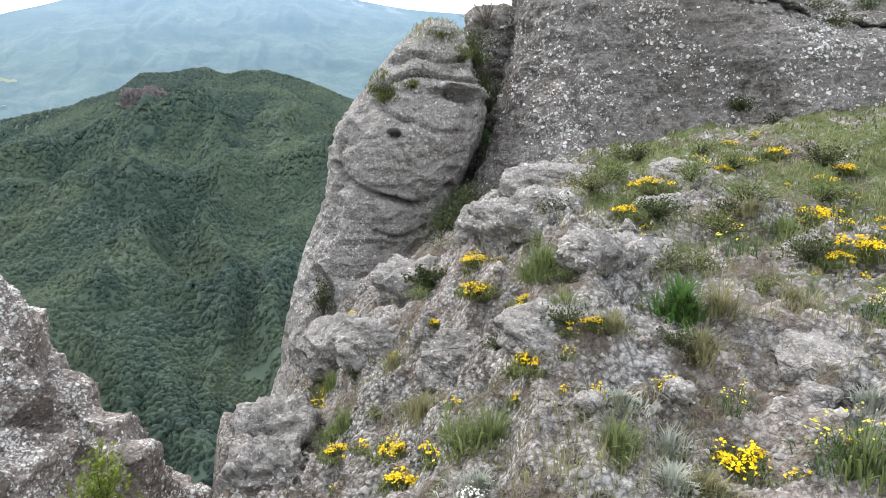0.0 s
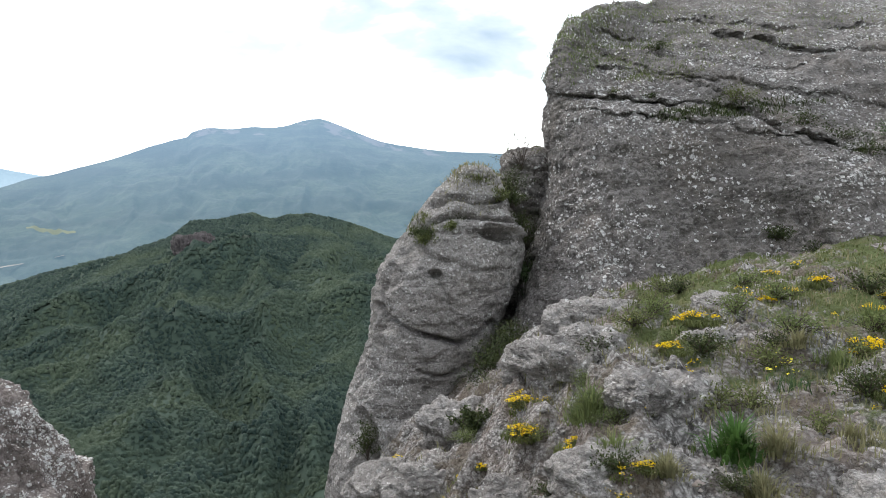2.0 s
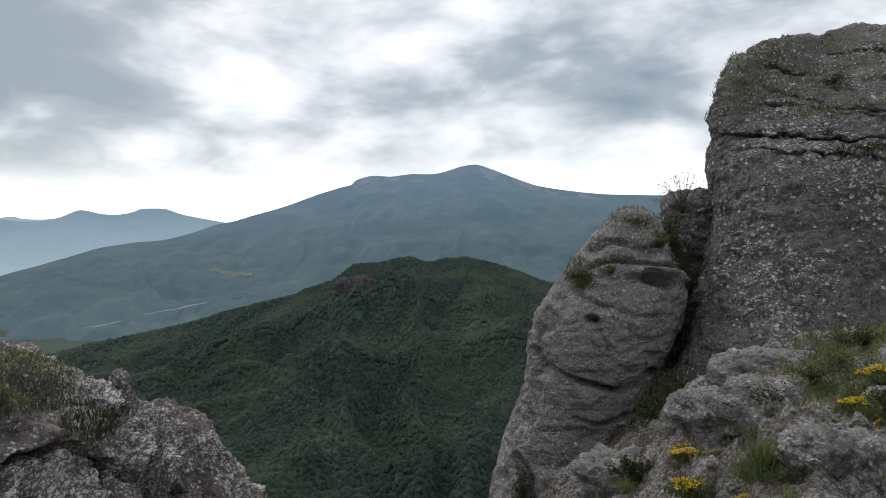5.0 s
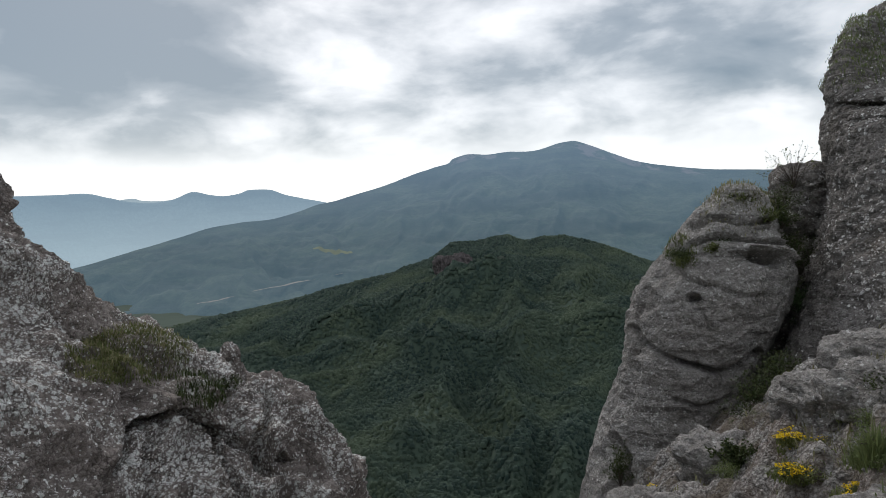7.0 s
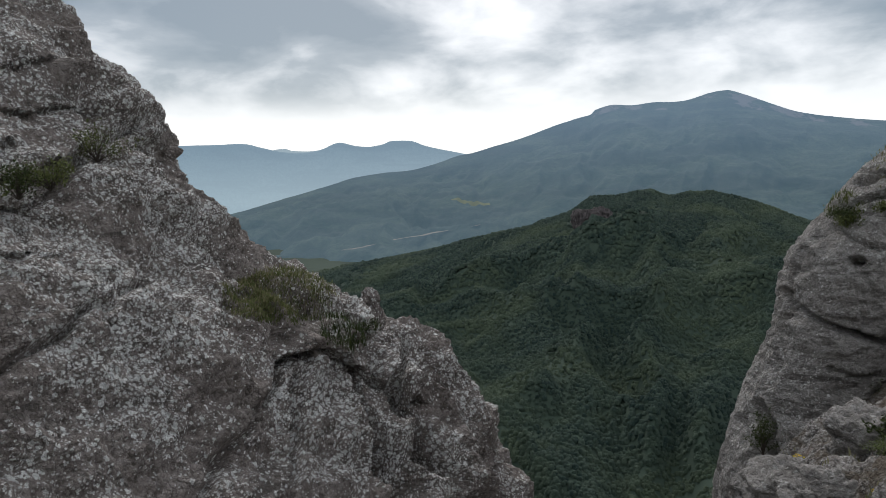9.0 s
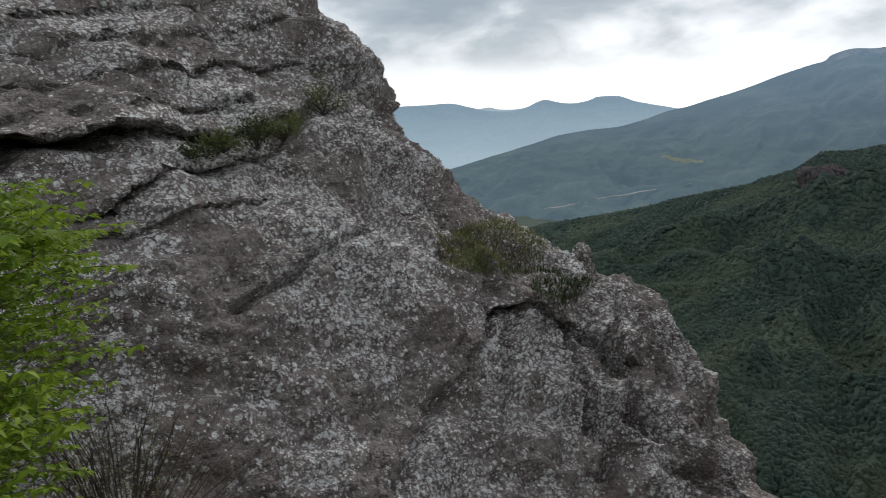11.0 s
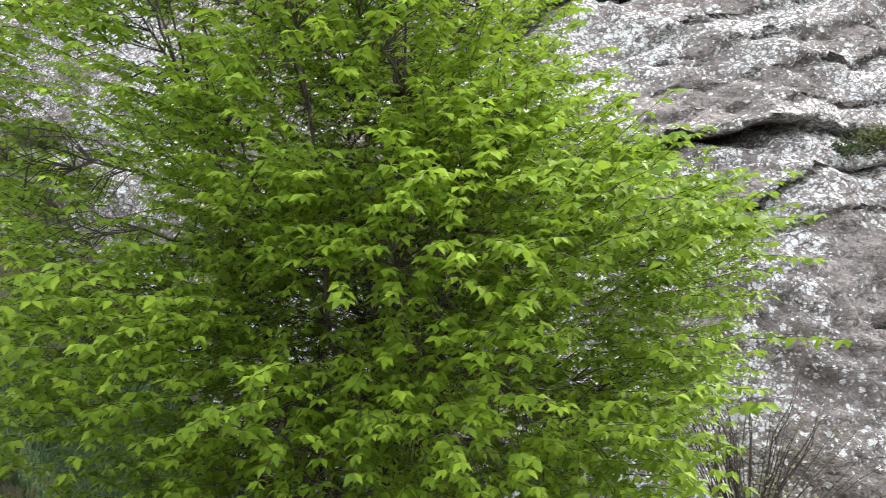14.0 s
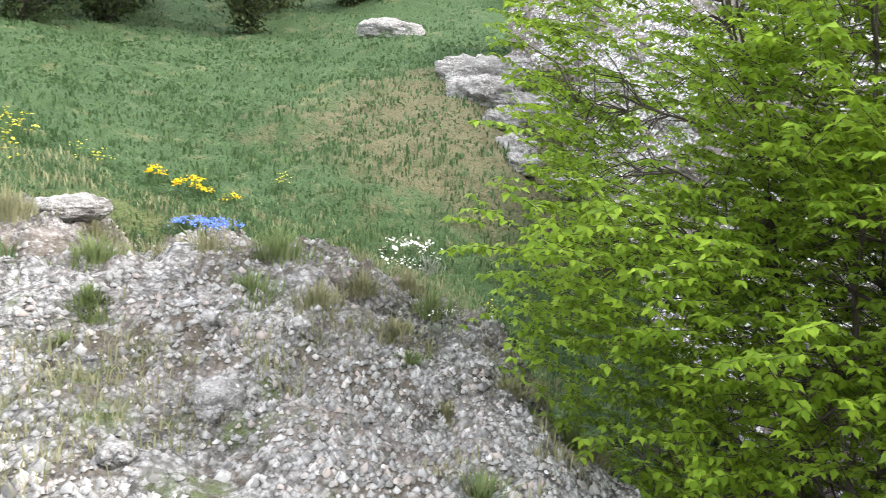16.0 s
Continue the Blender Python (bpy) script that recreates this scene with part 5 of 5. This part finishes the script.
SPRIG = [flower_clump("yellow_flower_sprig", (0, 0, 0), 0.05, 0.06, 26 + 8 * i, YELLOW, CUSHION, "small sprig of bright yellow flowers", 340 + i, "yellow flower sprigs", 0.006, 0.7) for i in range(3)]
strew(SPRIG, SINGLES, 0.05)
PALES = [(1.82, 4.49, 0.13), (2.21, 3.63, 0.10), (1.21, 2.82, 0.08), (1.46, 2.5, 0.11), (1.58, 2.52, 0.1), (-4.81, -3.7, 0.08), (-3.2, -7.0, 0.16), (-2.93, -7.5, 0.22), (-2.2, -6.0, 0.18), (-4.5, -6.0, 0.12), (-2.5, -7.0, 0.2), (-3.4, -7.0, 0.12)]
LEMON = [flower_clump("pale_yellow_flower", (0, 0, 0), 0.12, 0.20, 26 + 10 * i, PALEYELLOW, GRASS, "slender plants with pale yellow flower heads", 320 + i, "pale yellow flowers", 0.0085) for i in range(2)]
strew(LEMON, PALES, 0.12)
strew([flower_clump("yellow_flower_clump", (0, 0, 0), 0.22, 0.2, 150, YELLOW, GRASS, "loose yellow flowers along the grassy ledge", 331, "yellow flower clumps", 0.013)], [(-3.68, -6.2, 0.22), (-3.6, -6.6, 0.16), (-3.95, -5.9, 0.14)], 0.22)
strew([flower_clump("blue_flower_patch", (0, 0, 0), 0.2, 0.13, 190, BLUE, GRASS, "patch of small sky-blue flowers at the grassy edge", 332, "blue flowers", 0.010)], [(-2.70, -4.28, 0.18), (-2.52, -4.32, 0.13)], 0.2)
strew([flower_clump("white_flower_patch", (0, 0, 0), 0.18, 0.22, 34, WHITE, GRASS, "white daisies on thin stems at the gravel edge", 333, "white flowers", 0.014)], [(-4.9, -4.7, 0.25), (-5.1, -4.6, 0.2), (-4.6, -4.5, 0.15)], 0.18)
strew([flower_clump("white_flower_cushion", (0, 0, 0), 0.12, 0.05, 130, WHITE, SILVER, "low cushion of tiny white flowers", 334, "white cushions", 0.007)], [(-3.08, -2.96, 0.14), (0.15, 2.66, 0.12)], 0.12)


def grass_tuft(name, place, radius, height, n, mat, label, seed, group="", width=0.004, category="grass tuft"):
    rng = np.random.default_rng(seed)
    a, q = rng.uniform(0, 2 * np.pi, n), np.abs(rng.normal(0, 0.5, n))
    lobe = 1 + 0.35 * np.sin(2 * a + seed) + 0.25 * np.sin(3 * a + 2 * seed)
    base = np.stack([np.cos(a) * q * radius * lobe, np.sin(a) * q * radius * lobe, 0 * q - 0.02], -1)
    ln = height * np.clip(1.15 - 0.6 * q, 0.25, 1.2) * rng.uniform(0.35, 1.1, n)
    v, f = blades(rng, base, ln, width, 0.5 + 0.7 * q[:, None], a=a + rng.normal(0, 0.7, n))
    ob = new(name, mesh_from(name, v, f, mat))
    ob.matrix_world = pose(*place)
    return tagged(ob, label, category, group, "stuff")


TUFTS = [(0.58, 4.05, 0.13, 0.24, 0), (0.22, 3.05, 0.18, 0.2, 0), (0.67, 2.59, 0.12, 0.18, 0), (-0.13, 6.5, 0.14, 0.16, 0), (1.39, 3.52, 0.16, 0.18, 1), (1.86, 3.77, 0.24, 0.11, 1), (2.31, 4.88, 0.18, 0.16, 0), (-1.0, 6.25, 0.2, 0.2, 0), (-0.84, 5.15, 0.16, 0.16, 0), (-0.16, 4.31, 0.16, 0.13, 1), (0.61, 3.53, 0.14, 0.15, 0), (0.96, 2.42, 0.14, 0.12, 1), (1.23, 3.31, 0.18, 0.14, 1),
         (-0.7, 4.85, 0.14, 0.2, 0), (1.55, 2.45, 0.2, 0.2, 0), (-0.35, 5.1, 0.12, 0.14, 1), (-0.12, 3.95, 0.2, 0.16, 1), (0.8, 3.3, 0.1, 0.12, 1), (1.23, 3.25, 0.12, 0.14, 1),
         (0.1, 3.1, 0.2, 0.16, 0), (-1.1, 6.75, 0.22, 0.25, 0), (2.99, 5.75, 0.14, 0.3, 0), (2.16, 5.1, 0.14, 0.16, 1), (0.95, 5.9, 0.15, 0.2, 0), (0.55, 4.3, 0.1, 0.18, 0), (2.6, 3.6, 0.2, 0.16, 1),
         (-2.5, -4.0, 0.16, 0.16, 0), (-2.9, -3.9, 0.2, 0.18, 0), (-1.5, -3.45, 0.1, 0.09, 0), (-3.1, -3.5, 0.16, 0.16, 1), (-2.4, -2.5, 0.07, 0.07, 0), (-1.3, -3.25, 0.08, 0.08, 0), (-3.4, -3.4, 0.2, 0.2, 1),
         (-2.07, -3.17, 0.2, 0.16, 0), (-2.28, -2.95, 0.2, 0.14, 1), (-2.6, -2.76, 0.15, 0.12, 1), (-3.1, -2.96, 0.2, 0.16, 0), (-2.78, -3.16, 0.2, 0.14, 1), (-2.5, -3.5, 0.25, 0.18, 0), (-2.2, -3.7, 0.25, 0.18, 1),
         (-1.8, -4.0, 0.25, 0.18, 0), (-1.5, -4.3, 0.25, 0.16, 1), (-3.3, -2.4, 0.2, 0.16, 1), (-1.92, -1.76, 0.14, 0.12, 0), (-1.48, -3.41, 0.16, 0.09, 0), (-2.3, -2.2, 0.1, 0.08, 1), (-3.0, -2.0, 0.14, 0.14, 0), (-2.9, -2.5, 0.16, 0.12, 1),
         (-2.7, -1.75, 0.1, 0.14, 1), (-2.6, -2.1, 0.08, 0.12, 1), (-3.9, -3.8, 0.2, 0.2, 1), (-2.1, -4.6, 0.2, 0.18, 1), (-1.6, -4.5, 0.25, 0.2, 1)]
for i, (x, y, r, h, dry) in enumerate(TUFTS):
    grass_tuft("grass_tuft", (x, y, float(ground_z(x, y))), r, h, 300, DRYGRASS if dry else OLIVE, "dry grass tuft on the gravel" if dry else "green grass tuft between stones", 400 + i, "grass tufts")
grass_tuft("green_herb", (1.2, 3.55, float(ground_z(1.2, 3.55))), 0.12, 0.22, 420, leafy("fresh herb leaves", (0.05, 0.11, 0.025), (0.10, 0.19, 0.05), 0.6, 3.0, 0.3), "bushy fresh green herb with narrow leaves", 450, width=0.008, category="herb")
for i, (x, y, r, h) in enumerate([(0.91, 2.72, 0.14, 0.18), (0.15, 2.72, 0.12, 0.12), (0.73, 2.8, 0.10, 0.1), (1.79, 2.83, 0.14, 0.12), (0.84, 2.42, 0.1, 0.16), (-5.0, -4.55, 0.2, 0.18)]):
    grass_tuft("silver_herb", (x, y, float(ground_z(x, y))), r, h * 0.8, 420, SILVER, "silvery felted herb on the stones", 460 + i, "silver herbs", 0.0035, "herb")


def shrub(name, place, radius, height, n, leaf, mat, label, seed, group="", bare=0.0, twigs=26, category="shrub"):
    """A small shrub: twigs fanning from one foot, with leaves along them."""
    rng = np.random.default_rng(seed)
    top = thing(name, place, label, category, group)
    geos, pts = [], []
    for i in range(twigs):
        a, q = rng.uniform(0, 2 * np.pi), rng.uniform(0.2, 1.0)
        tip = np.array([math.cos(a) * radius * q, math.sin(a) * radius * q, height * math.sqrt(max(0.05, 1 - 0.75 * q * q)) * rng.uniform(0.65, 1.1)])
        t = np.linspace(0, 1, 6)[:, None]
        line = tip * t ** np.array([1.0, 1.0, 0.75]) + rng.normal(0, 0.03 * radius, (6, 3)) * t
        geos.append(tube(line, 0.006 * radius + 0.002, 0.0012, 4))
        pts.append(line)
    part("branchwork", joined(*geos), BARK, top, "thin grey-brown twigs")
    pts = np.array(pts)
    k, u = rng.integers(0, twigs, n), rng.uniform(0.3 + 0.5 * bare, 1.0, n) * 4.999
    j = u.astype(int)
    base = pts[k, j] * (1 - (u - j))[:, None] + pts[k, j + 1] * (u - j)[:, None] + rng.normal(0, 0.09 * radius, (n, 3))
    axis = unit(rng.normal(0, 1, (n, 3)) + unit(base) * 0.8)
    part("foliage", leaves(base, axis, unit(rng.normal(0, 0.5, (n, 3)) + (0, 0, 1)), leaf * rng.uniform(0.6, 1.3, n), leaf * 0.6), mat, top)
    return top


ROCKPLANTS = [  # place, radius, height, dark or light
    (-8.0, 4.85, 2.15, 0.40, 0.45, 1), (-7.05, 3.45, 1.72, 0.36, 0.35, 0), (-6.98, 3.72, 1.8, 0.34, 0.3, 1), (-7.0, 2.75, 1.62, 0.26, 0.18, 0), (-7.05, 3.1, 1.7, 0.28, 0.2, 1), (-6.5, 7.8, -0.25, 0.2, 0.25, 0), (-5.95, 6.7, -1.0, 0.2, 0.12, 0),
    (4.35, 12.75, 3.2, 0.45, 0.4, 1), (5.3, 12.45, 2.75, 0.5, 0.3, 0), (5.75, 12.2, 2.45, 0.55, 0.35, 0), (5.95, 11.6, 2.2, 0.5, 0.3, 0), (4.2, 10.65, 1.05, 0.3, 0.2, 0), (3.55, 14.8, 4.6, 0.35, 0.2, 0),
    (2.4, 13.15, 3.5, 0.25, 0.15, 1), (2.95, 12.9, 3.4, 0.3, 0.15, 0), (4.0, 12.65, 3.1, 0.4, 0.25, 0), (6.7, 12.1, 2.5, 0.4, 0.4, 2), (4.6, 10.4, 0.7, 0.25, 0.35, 0), (-0.9, 11.05, 1.25, 0.3, 0.15, 0), (-0.3, 11.1, 1.4, 0.3, 0.18, 0),
    (0.45, 12.3, 1.7, 0.4, 0.5, 0), (0.9, 13.0, 0.6, 0.6, 1.0, 0), (0.95, 12.2, -0.2, 0.5, 0.7, 2), (-1.75, 10.3, -1.9, 0.25, 0.6, 0), (0.1, 8.6, -0.6, 0.6, 0.5, 0), (0.35, 9.3, -0.4, 0.5, 0.6, 0), (0.55, 13.2, 1.9, 0.5, 0.5, 0),
    (0.8, 13.1, 0.9, 0.5, 0.6, 0), (0.82, 12.75, 0.35, 0.42, 0.55, 0), (0.74, 12.1, 0.35, 0.3, 0.4, 2), (0.55, 11.85, 1.2, 0.32, 0.4, 0), (0.3, 11.35, 1.75, 0.22, 0.22, 1), (0.48, 11.7, 1.65, 0.3, 0.3, 0), (-0.05, 11.4, 2.05, 0.3, 0.14, 1),
    (-0.4, 10.85, 1.36, 0.18, 0.12, 1), (-0.85, 11.0, 1.15, 0.26, 0.16, 1), (0.05, 8.75, -0.35, 0.3, 0.4, 0), (0.3, 9.5, -0.3, 0.35, 0.5, 0), (-0.14, 6.5, -0.32, 0.22, 0.2, 0)]
for i, (x, y, z, r, h, tone) in enumerate(ROCKPLANTS):
    shrub("rock_shrub", (x, y, z), r, h, 700, 0.035, (SHRUB, CUSHION, GRASS)[tone], ("dark low shrub rooted in a crack of the rock", "olive shrub rooted on a rock ledge", "fresh green shrub in a rock cleft")[tone], 500 + i, "shrubs on the rocks")
CUSHIONS = [(2.07, 8.6, 0.3), (2.2, 5.33, 0.3), (1.47, 4.99, 0.26), (1.25, 4.05, 0.24), (0.69, 3.92, 0.16), (0.58, 3.3, 0.16), (1.92, 4.98, 0.3), (2.87, 5.5, 0.26), (2.18, 4.23, 0.28), (1.49, 4.15, 0.2), (0.6, 4.1, 0.16), (0.8, 5.2, 0.24),
            (0.28, 5.0, 0.22), (1.47, 6.54, 0.3), (2.14, 8.1, 0.3), (1.6, 5.4, 0.24), (0.69, 5.0, 0.18), (0.58, 4.45, 0.2), (1.24, 6.1, 0.26), (2.05, 6.06, 0.3), (2.04, 5.19, 0.2), (3.03, 8.0, 0.3), (2.6, 6.6, 0.3), (3.4, 6.6, 0.34),
            (1.0, 6.9, 0.2), (-0.2, 6.1, 0.2), (-0.7, 5.6, 0.18), (2.6, 5.1, 0.24), (3.0, 4.6, 0.22), (1.1, 3.3, 0.14), (1.75, 3.9, 0.2), (2.3, 3.4, 0.2), (0.35, 4.15, 0.16), (-0.45, 4.7, 0.16), (2.5, 7.2, 0.26), (3.6, 5.6, 0.3), (1.6, 7.1, 0.24)]
MATS = [shrub("cushion_plant", (0, 0, 0), 0.25, 0.15, 620, 0.022, (CUSHION, OLIVE, SHRUB)[i], "low olive cushion plant spreading between the stones", 560 + i, "cushion plants", bare=-0.4, category="cushion plant") for i in range(3)]
strew(MATS, CUSHIONS, 0.25)
shrub("bare_shrub", tuple(spot(-3.6, 3.0, 14.0)), 0.6, 0.75, 160, 0.04, CUSHION, "thin half-bare shrub standing on the rock top", 540, bare=0.8, twigs=34)
shrub("bare_shrub", tuple(spot(72.5, -28, 4.9)), 0.8, 1.15, 900, 0.022, DRYGRASS, "grey twiggy shrub with small pale leaves beside the tree", 541, bare=0.3, twigs=90)
shrub("young_shrub", tuple(spot(26.0, -31, 9.0)), 0.4, 1.0, 700, 0.06, leafy("young leaves", (0.10, 0.15, 0.02), (0.24, 0.30, 0.05), 0.6, 3.0, 0.35), "young shrub with yellow-green leaves below the cliff", 542)
for i, (x, y, r, h) in enumerate([(-11.6, -16.0, 1.6, 3.0), (-7.0, -17.2, 2.6, 3.0), (-9.7, -6.2, 0.6, 0.8), (-10.3, -19.5, 1.8, 1.6), (-13.5, -7.6, 0.8, 0.9), (-20.5, -13.0, 1.6, 1.4), (-15.5, -16.5, 1.2, 1.0), (-4.2, -17.5, 2.4, 3.4), (-9.2, -18.2, 2.2, 3.2), (-13.6, -17.6, 2.0, 2.6), (-6.2, -21, 2.6, 4.0), (-17.5, -15.8, 1.8, 2.4)]):
    shrub("meadow_bush", (x, y, float(ground_z(x, y))), r, h, 3000, 0.16 if r > 1 else 0.07, SHRUB if i not in (2, 4) else CUSHION, "dark bush at the edge of the meadow", 550 + i, "bushes round the meadow", bare=-0.5, twigs=40, category="bush")


def draped_turf(name, grid, normals, centre, radius, n, height, mats, label, seed, stretch=(1, 1)):
    """Turf that has taken hold on a rock: blades rising from the rock's own surface."""
    rng = np.random.default_rng(seed)
    p, q = grid.reshape(-1, 3), normals.reshape(-1, 3)
    way, mid = p - EYE, np.asarray(centre) - EYE
    reach = np.linalg.norm(way, axis=1)
    off = way / reach[:, None] - mid / np.linalg.norm(mid)
    up = np.array((0, 0, 1.0)) - mid * mid[2] / (mid @ mid)
    tall = off @ unit(up)
    flat = np.sqrt(np.maximum(0, (off ** 2).sum(1) - tall ** 2))
    d = np.hypot(flat / stretch[0], tall / stretch[1]) * reach + 0.25 * radius * fbm(p * 2.5, 3, 0.5, seed)
    idx = np.flatnonzero((d < radius) & ((q * way).sum(1) < 0.1 * reach) & (reach < np.linalg.norm(mid) + 4))
    if not len(idx):
        return None
    idx = rng.choice(idx, n)
    base = p[idx] + rng.normal(0, 0.02, (n, 3))
    v, f = blades(rng, base, height, 0.006, 0.9, up=(0, 0, 0.8))
    return tagged(new(name, mesh_from(name, v, f, mats)), label, "turf", kind="stuff")


draped_turf("rock_turf", CLIFF_P, CLIFF_N, spot(44.7, -6.9, 10.3), 0.5, 5200, 0.075, CUSHION, "dark turf hanging on a shoulder of the cliff", 600, (1.3, 0.7))
draped_turf("rock_turf", CLIFF_P, CLIFF_N, spot(45.0, -6.6, 10.3), 0.48, 3600, 0.08, DRYGRASS, "brownish turf hanging on a shoulder of the cliff", 601, (1.3, 0.7))
draped_turf("rock_turf", CLIFF_P, CLIFF_N, spot(40.3, -10.0, 10.8), 0.28, 1500, 0.14, SHRUB, "small dark turf below the pinnacle", 602)
draped_turf("rock_turf", DOME_P, DOME_N, spot(-20, 6.5, 14.0), 0.8, 1800, 0.09, SHRUB, "dark turf along the ledge of the dome", 603, (1.7, 0.16))
draped_turf("rock_turf", DOME_P, DOME_N, spot(-23, 12.9, 23), 3.2, 9000, 0.09, OLIVE, "dry turf on the top of the dome", 604, (2.0, 0.25))
draped_turf("rock_turf", DOME_P, DOME_N, spot(-14, 9.4, 14.6), 0.5, 900, 0.05, CUSHION, "olive cushion turf on the dome", 605, (1.6, 0.25))
draped_turf("rock_turf", TOWER_P, TOWER_N, spot(0.2, 2.4, 12.2), 0.5, 1500, 0.09, DRYGRASS, "dry turf on the top of the tower", 606)
draped_turf("rock_turf", TOWER_P, TOWER_N, spot(3.9, -1.1, 11.3), 0.22, 500, 0.1, CUSHION, "olive turf on the shoulder of the tower", 607)


lump_rock("pinnacle_rock", tuple(spot(38.4, -8.5, 11.1)), (0.28, 0.3, 0.72), ROCK_CLIFF, "small rock pinnacle on the shoulder of the cliff", 80)
lump_rock("pinnacle_rock", tuple(spot(38.2, -9.0, 11.2)), (0.3, 0.3, 0.3), ROCK_CLIFF, "small rock knob beside the pinnacle", 81)
lump_rock("jutting_stone", tuple(spot(51.4, -17.2, 8.5)), (0.3, 0.35, 0.24), ROCK_CLIFF, "brownish stone jutting from the cliff face", 82, category="stone")

# ---- the maple growing out of the gully ----
SLANT = ((-40, -30, -20, -12, -5, -1, 4, 9, 14, 20), (80, 79, 78, 75, 74.5, 80.5, 86, 88, 89.5, 92))    # how far the crown leans out over the gully, by height


def lean(p):
    """Degrees by which places lie inside the crown's slanting outer side."""
    way = p - EYE
    side = np.degrees(np.arctan2(-way[:, 0], way[:, 1]))
    return side - np.interp(np.degrees(np.arctan2(way[:, 2], np.hypot(way[:, 0], way[:, 1]))), *SLANT)


def build_tree():
    rng = np.random.default_rng(77)
    mid = spot(99.0, -6.5, 3.75)
    foot = spot(99.5, -41, 4.9)
    foot[2] = float(ground_z(foot[0], foot[1])) - 0.1
    tree = thing("maple_tree", tuple(foot), "leafy young maple with fresh green leaves growing from the gully", "tree")
    axes = np.array((1.55, 1.7, 1.75))
    limbs, wood = [], []
    for i in range(11):
        a = i * 2.4 + rng.uniform(-0.3, 0.3)
        q = 0.25 + 0.6 * (i % 4) / 3
        tip = mid + axes * (math.cos(a) * q, math.sin(a) * q, 0.85 * math.sqrt(1 - q * q * 0.9)) * 0.9
        t = np.linspace(0, 1, 16)[:, None]
        low = foot + (tip - foot) * (0.45, 0.45, 0.5) * 0.8
        line = foot * (1 - t) ** 2 + 2 * low * t * (1 - t) + tip * t ** 2 + rng.normal(0, 0.025, (16, 3)) * t
        if lean(tip[None])[0] < 0:
            continue
        limbs.append(line)
        wood.append(tube(line - foot, 0.042 if i < 4 else 0.026, 0.004, 7))
        for k in range(4, 15):
            way = unit(rng.normal(0, 1, 3) * (1, 1, 0.25) + unit(line[k] - mid) * 0.6 + (0, 0, 0.25))
            t2 = np.linspace(0, 1, 9)[:, None]
            side = line[k] + way * t2 * rng.uniform(0.5, 1.0) + np.array((0, 0, 0.12)) * t2 * (1 - t2) * 2 + rng.normal(0, 0.02, (9, 3)) * t2
            if lean(side[-1:])[0] < 0:
                continue
            limbs.append(side)
            wood.append(tube(side - foot, 0.008, 0.002, 5))
    part("trunk", joined(*wood), BARK, tree, "several dark slender stems")
    spots = np.concatenate([l[3:] for l in limbs])
    used = np.zeros(len(spots))
    n = 13000
    d = unit(rng.normal(0, 1, (n, 3)))
    q = rng.random(n) ** 0.40
    swell = 1 + 0.20 * fbm(d * 2.4, 3, 0.6, 700)
    tips = mid + d * axes * (q * swell)[:, None]
    tips = tips[(tips[:, 2] > foot[2] + 0.9) & (np.linalg.norm(tips - EYE, axis=1) > 2.15)]
    tips = tips[(lean(tips) > 2.2 * vnoise(tips * 2.5, 71)) & (fbm(tips * (2.3, 2.3, 3.0), 2, 0.6, 75) > -0.26)]
    out = unit(unit(tips - mid) * (1, 1, 0.3) + rng.normal(0, 0.45, tips.shape) * (1, 1, 0.6) + (0, 0, 0.5))
    span = rng.uniform(0.14, 0.30, len(tips))[:, None]
    twig, base, axis = [], [], []
    t = np.linspace(0, 1, 3)[:, None]
    for p, o, ln in zip(tips, out, span):
        k = np.argmin(((spots - p) ** 2).sum(1) + 0.02 * used + 0.4 * np.maximum(0, ((spots - mid) ** 2).sum(1) - ((p - mid) ** 2).sum()))
        used[k] += 1
        if ((spots[k] - p) ** 2).sum() < 0.10:
            twig.append(tube(spots[k] * (1 - t) + p * t + np.array((0, 0, 0.05)) * np.sin(t * np.pi) - foot, 0.0035, 0.002, 3))
        shoot = p + o * t * ln - np.array((0, 0, 0.14)) * t ** 2 * ln
        twig.append(tube(shoot - foot, 0.002, 0.001, 3))
        across = unit(np.cross(o, (0, 0, 1)))
        for m in range(20):
            u = (m // 5 + 1) / 4
            turn = m % 5 * 1.2566 + m // 5 * 0.7 + rng.uniform(-0.3, 0.3)
            base.append(p + o * u * ln - np.array((0, 0, 0.14)) * u * u * ln)
            axis.append(across * math.cos(turn) + np.cross(across, (0, 0, 1)) * math.sin(turn) + o * 0.35 - np.array((0, 0, rng.uniform(0.15, 0.75))))
    part("branchwork", joined(*twig), BARK, tree, "thin dark twigs")
    base, axis = np.array(base), unit(np.array(axis))
    face = unit(rng.normal(0, 0.3, base.shape) + (0, 0, 1))
    ln = rng.uniform(0.032, 0.056, len(base))
    part("crown", leaves(base - foot, axis, face, ln, ln * 0.52), LEAF, tree, "drooping sprays of bright green leaves")


build_tree()
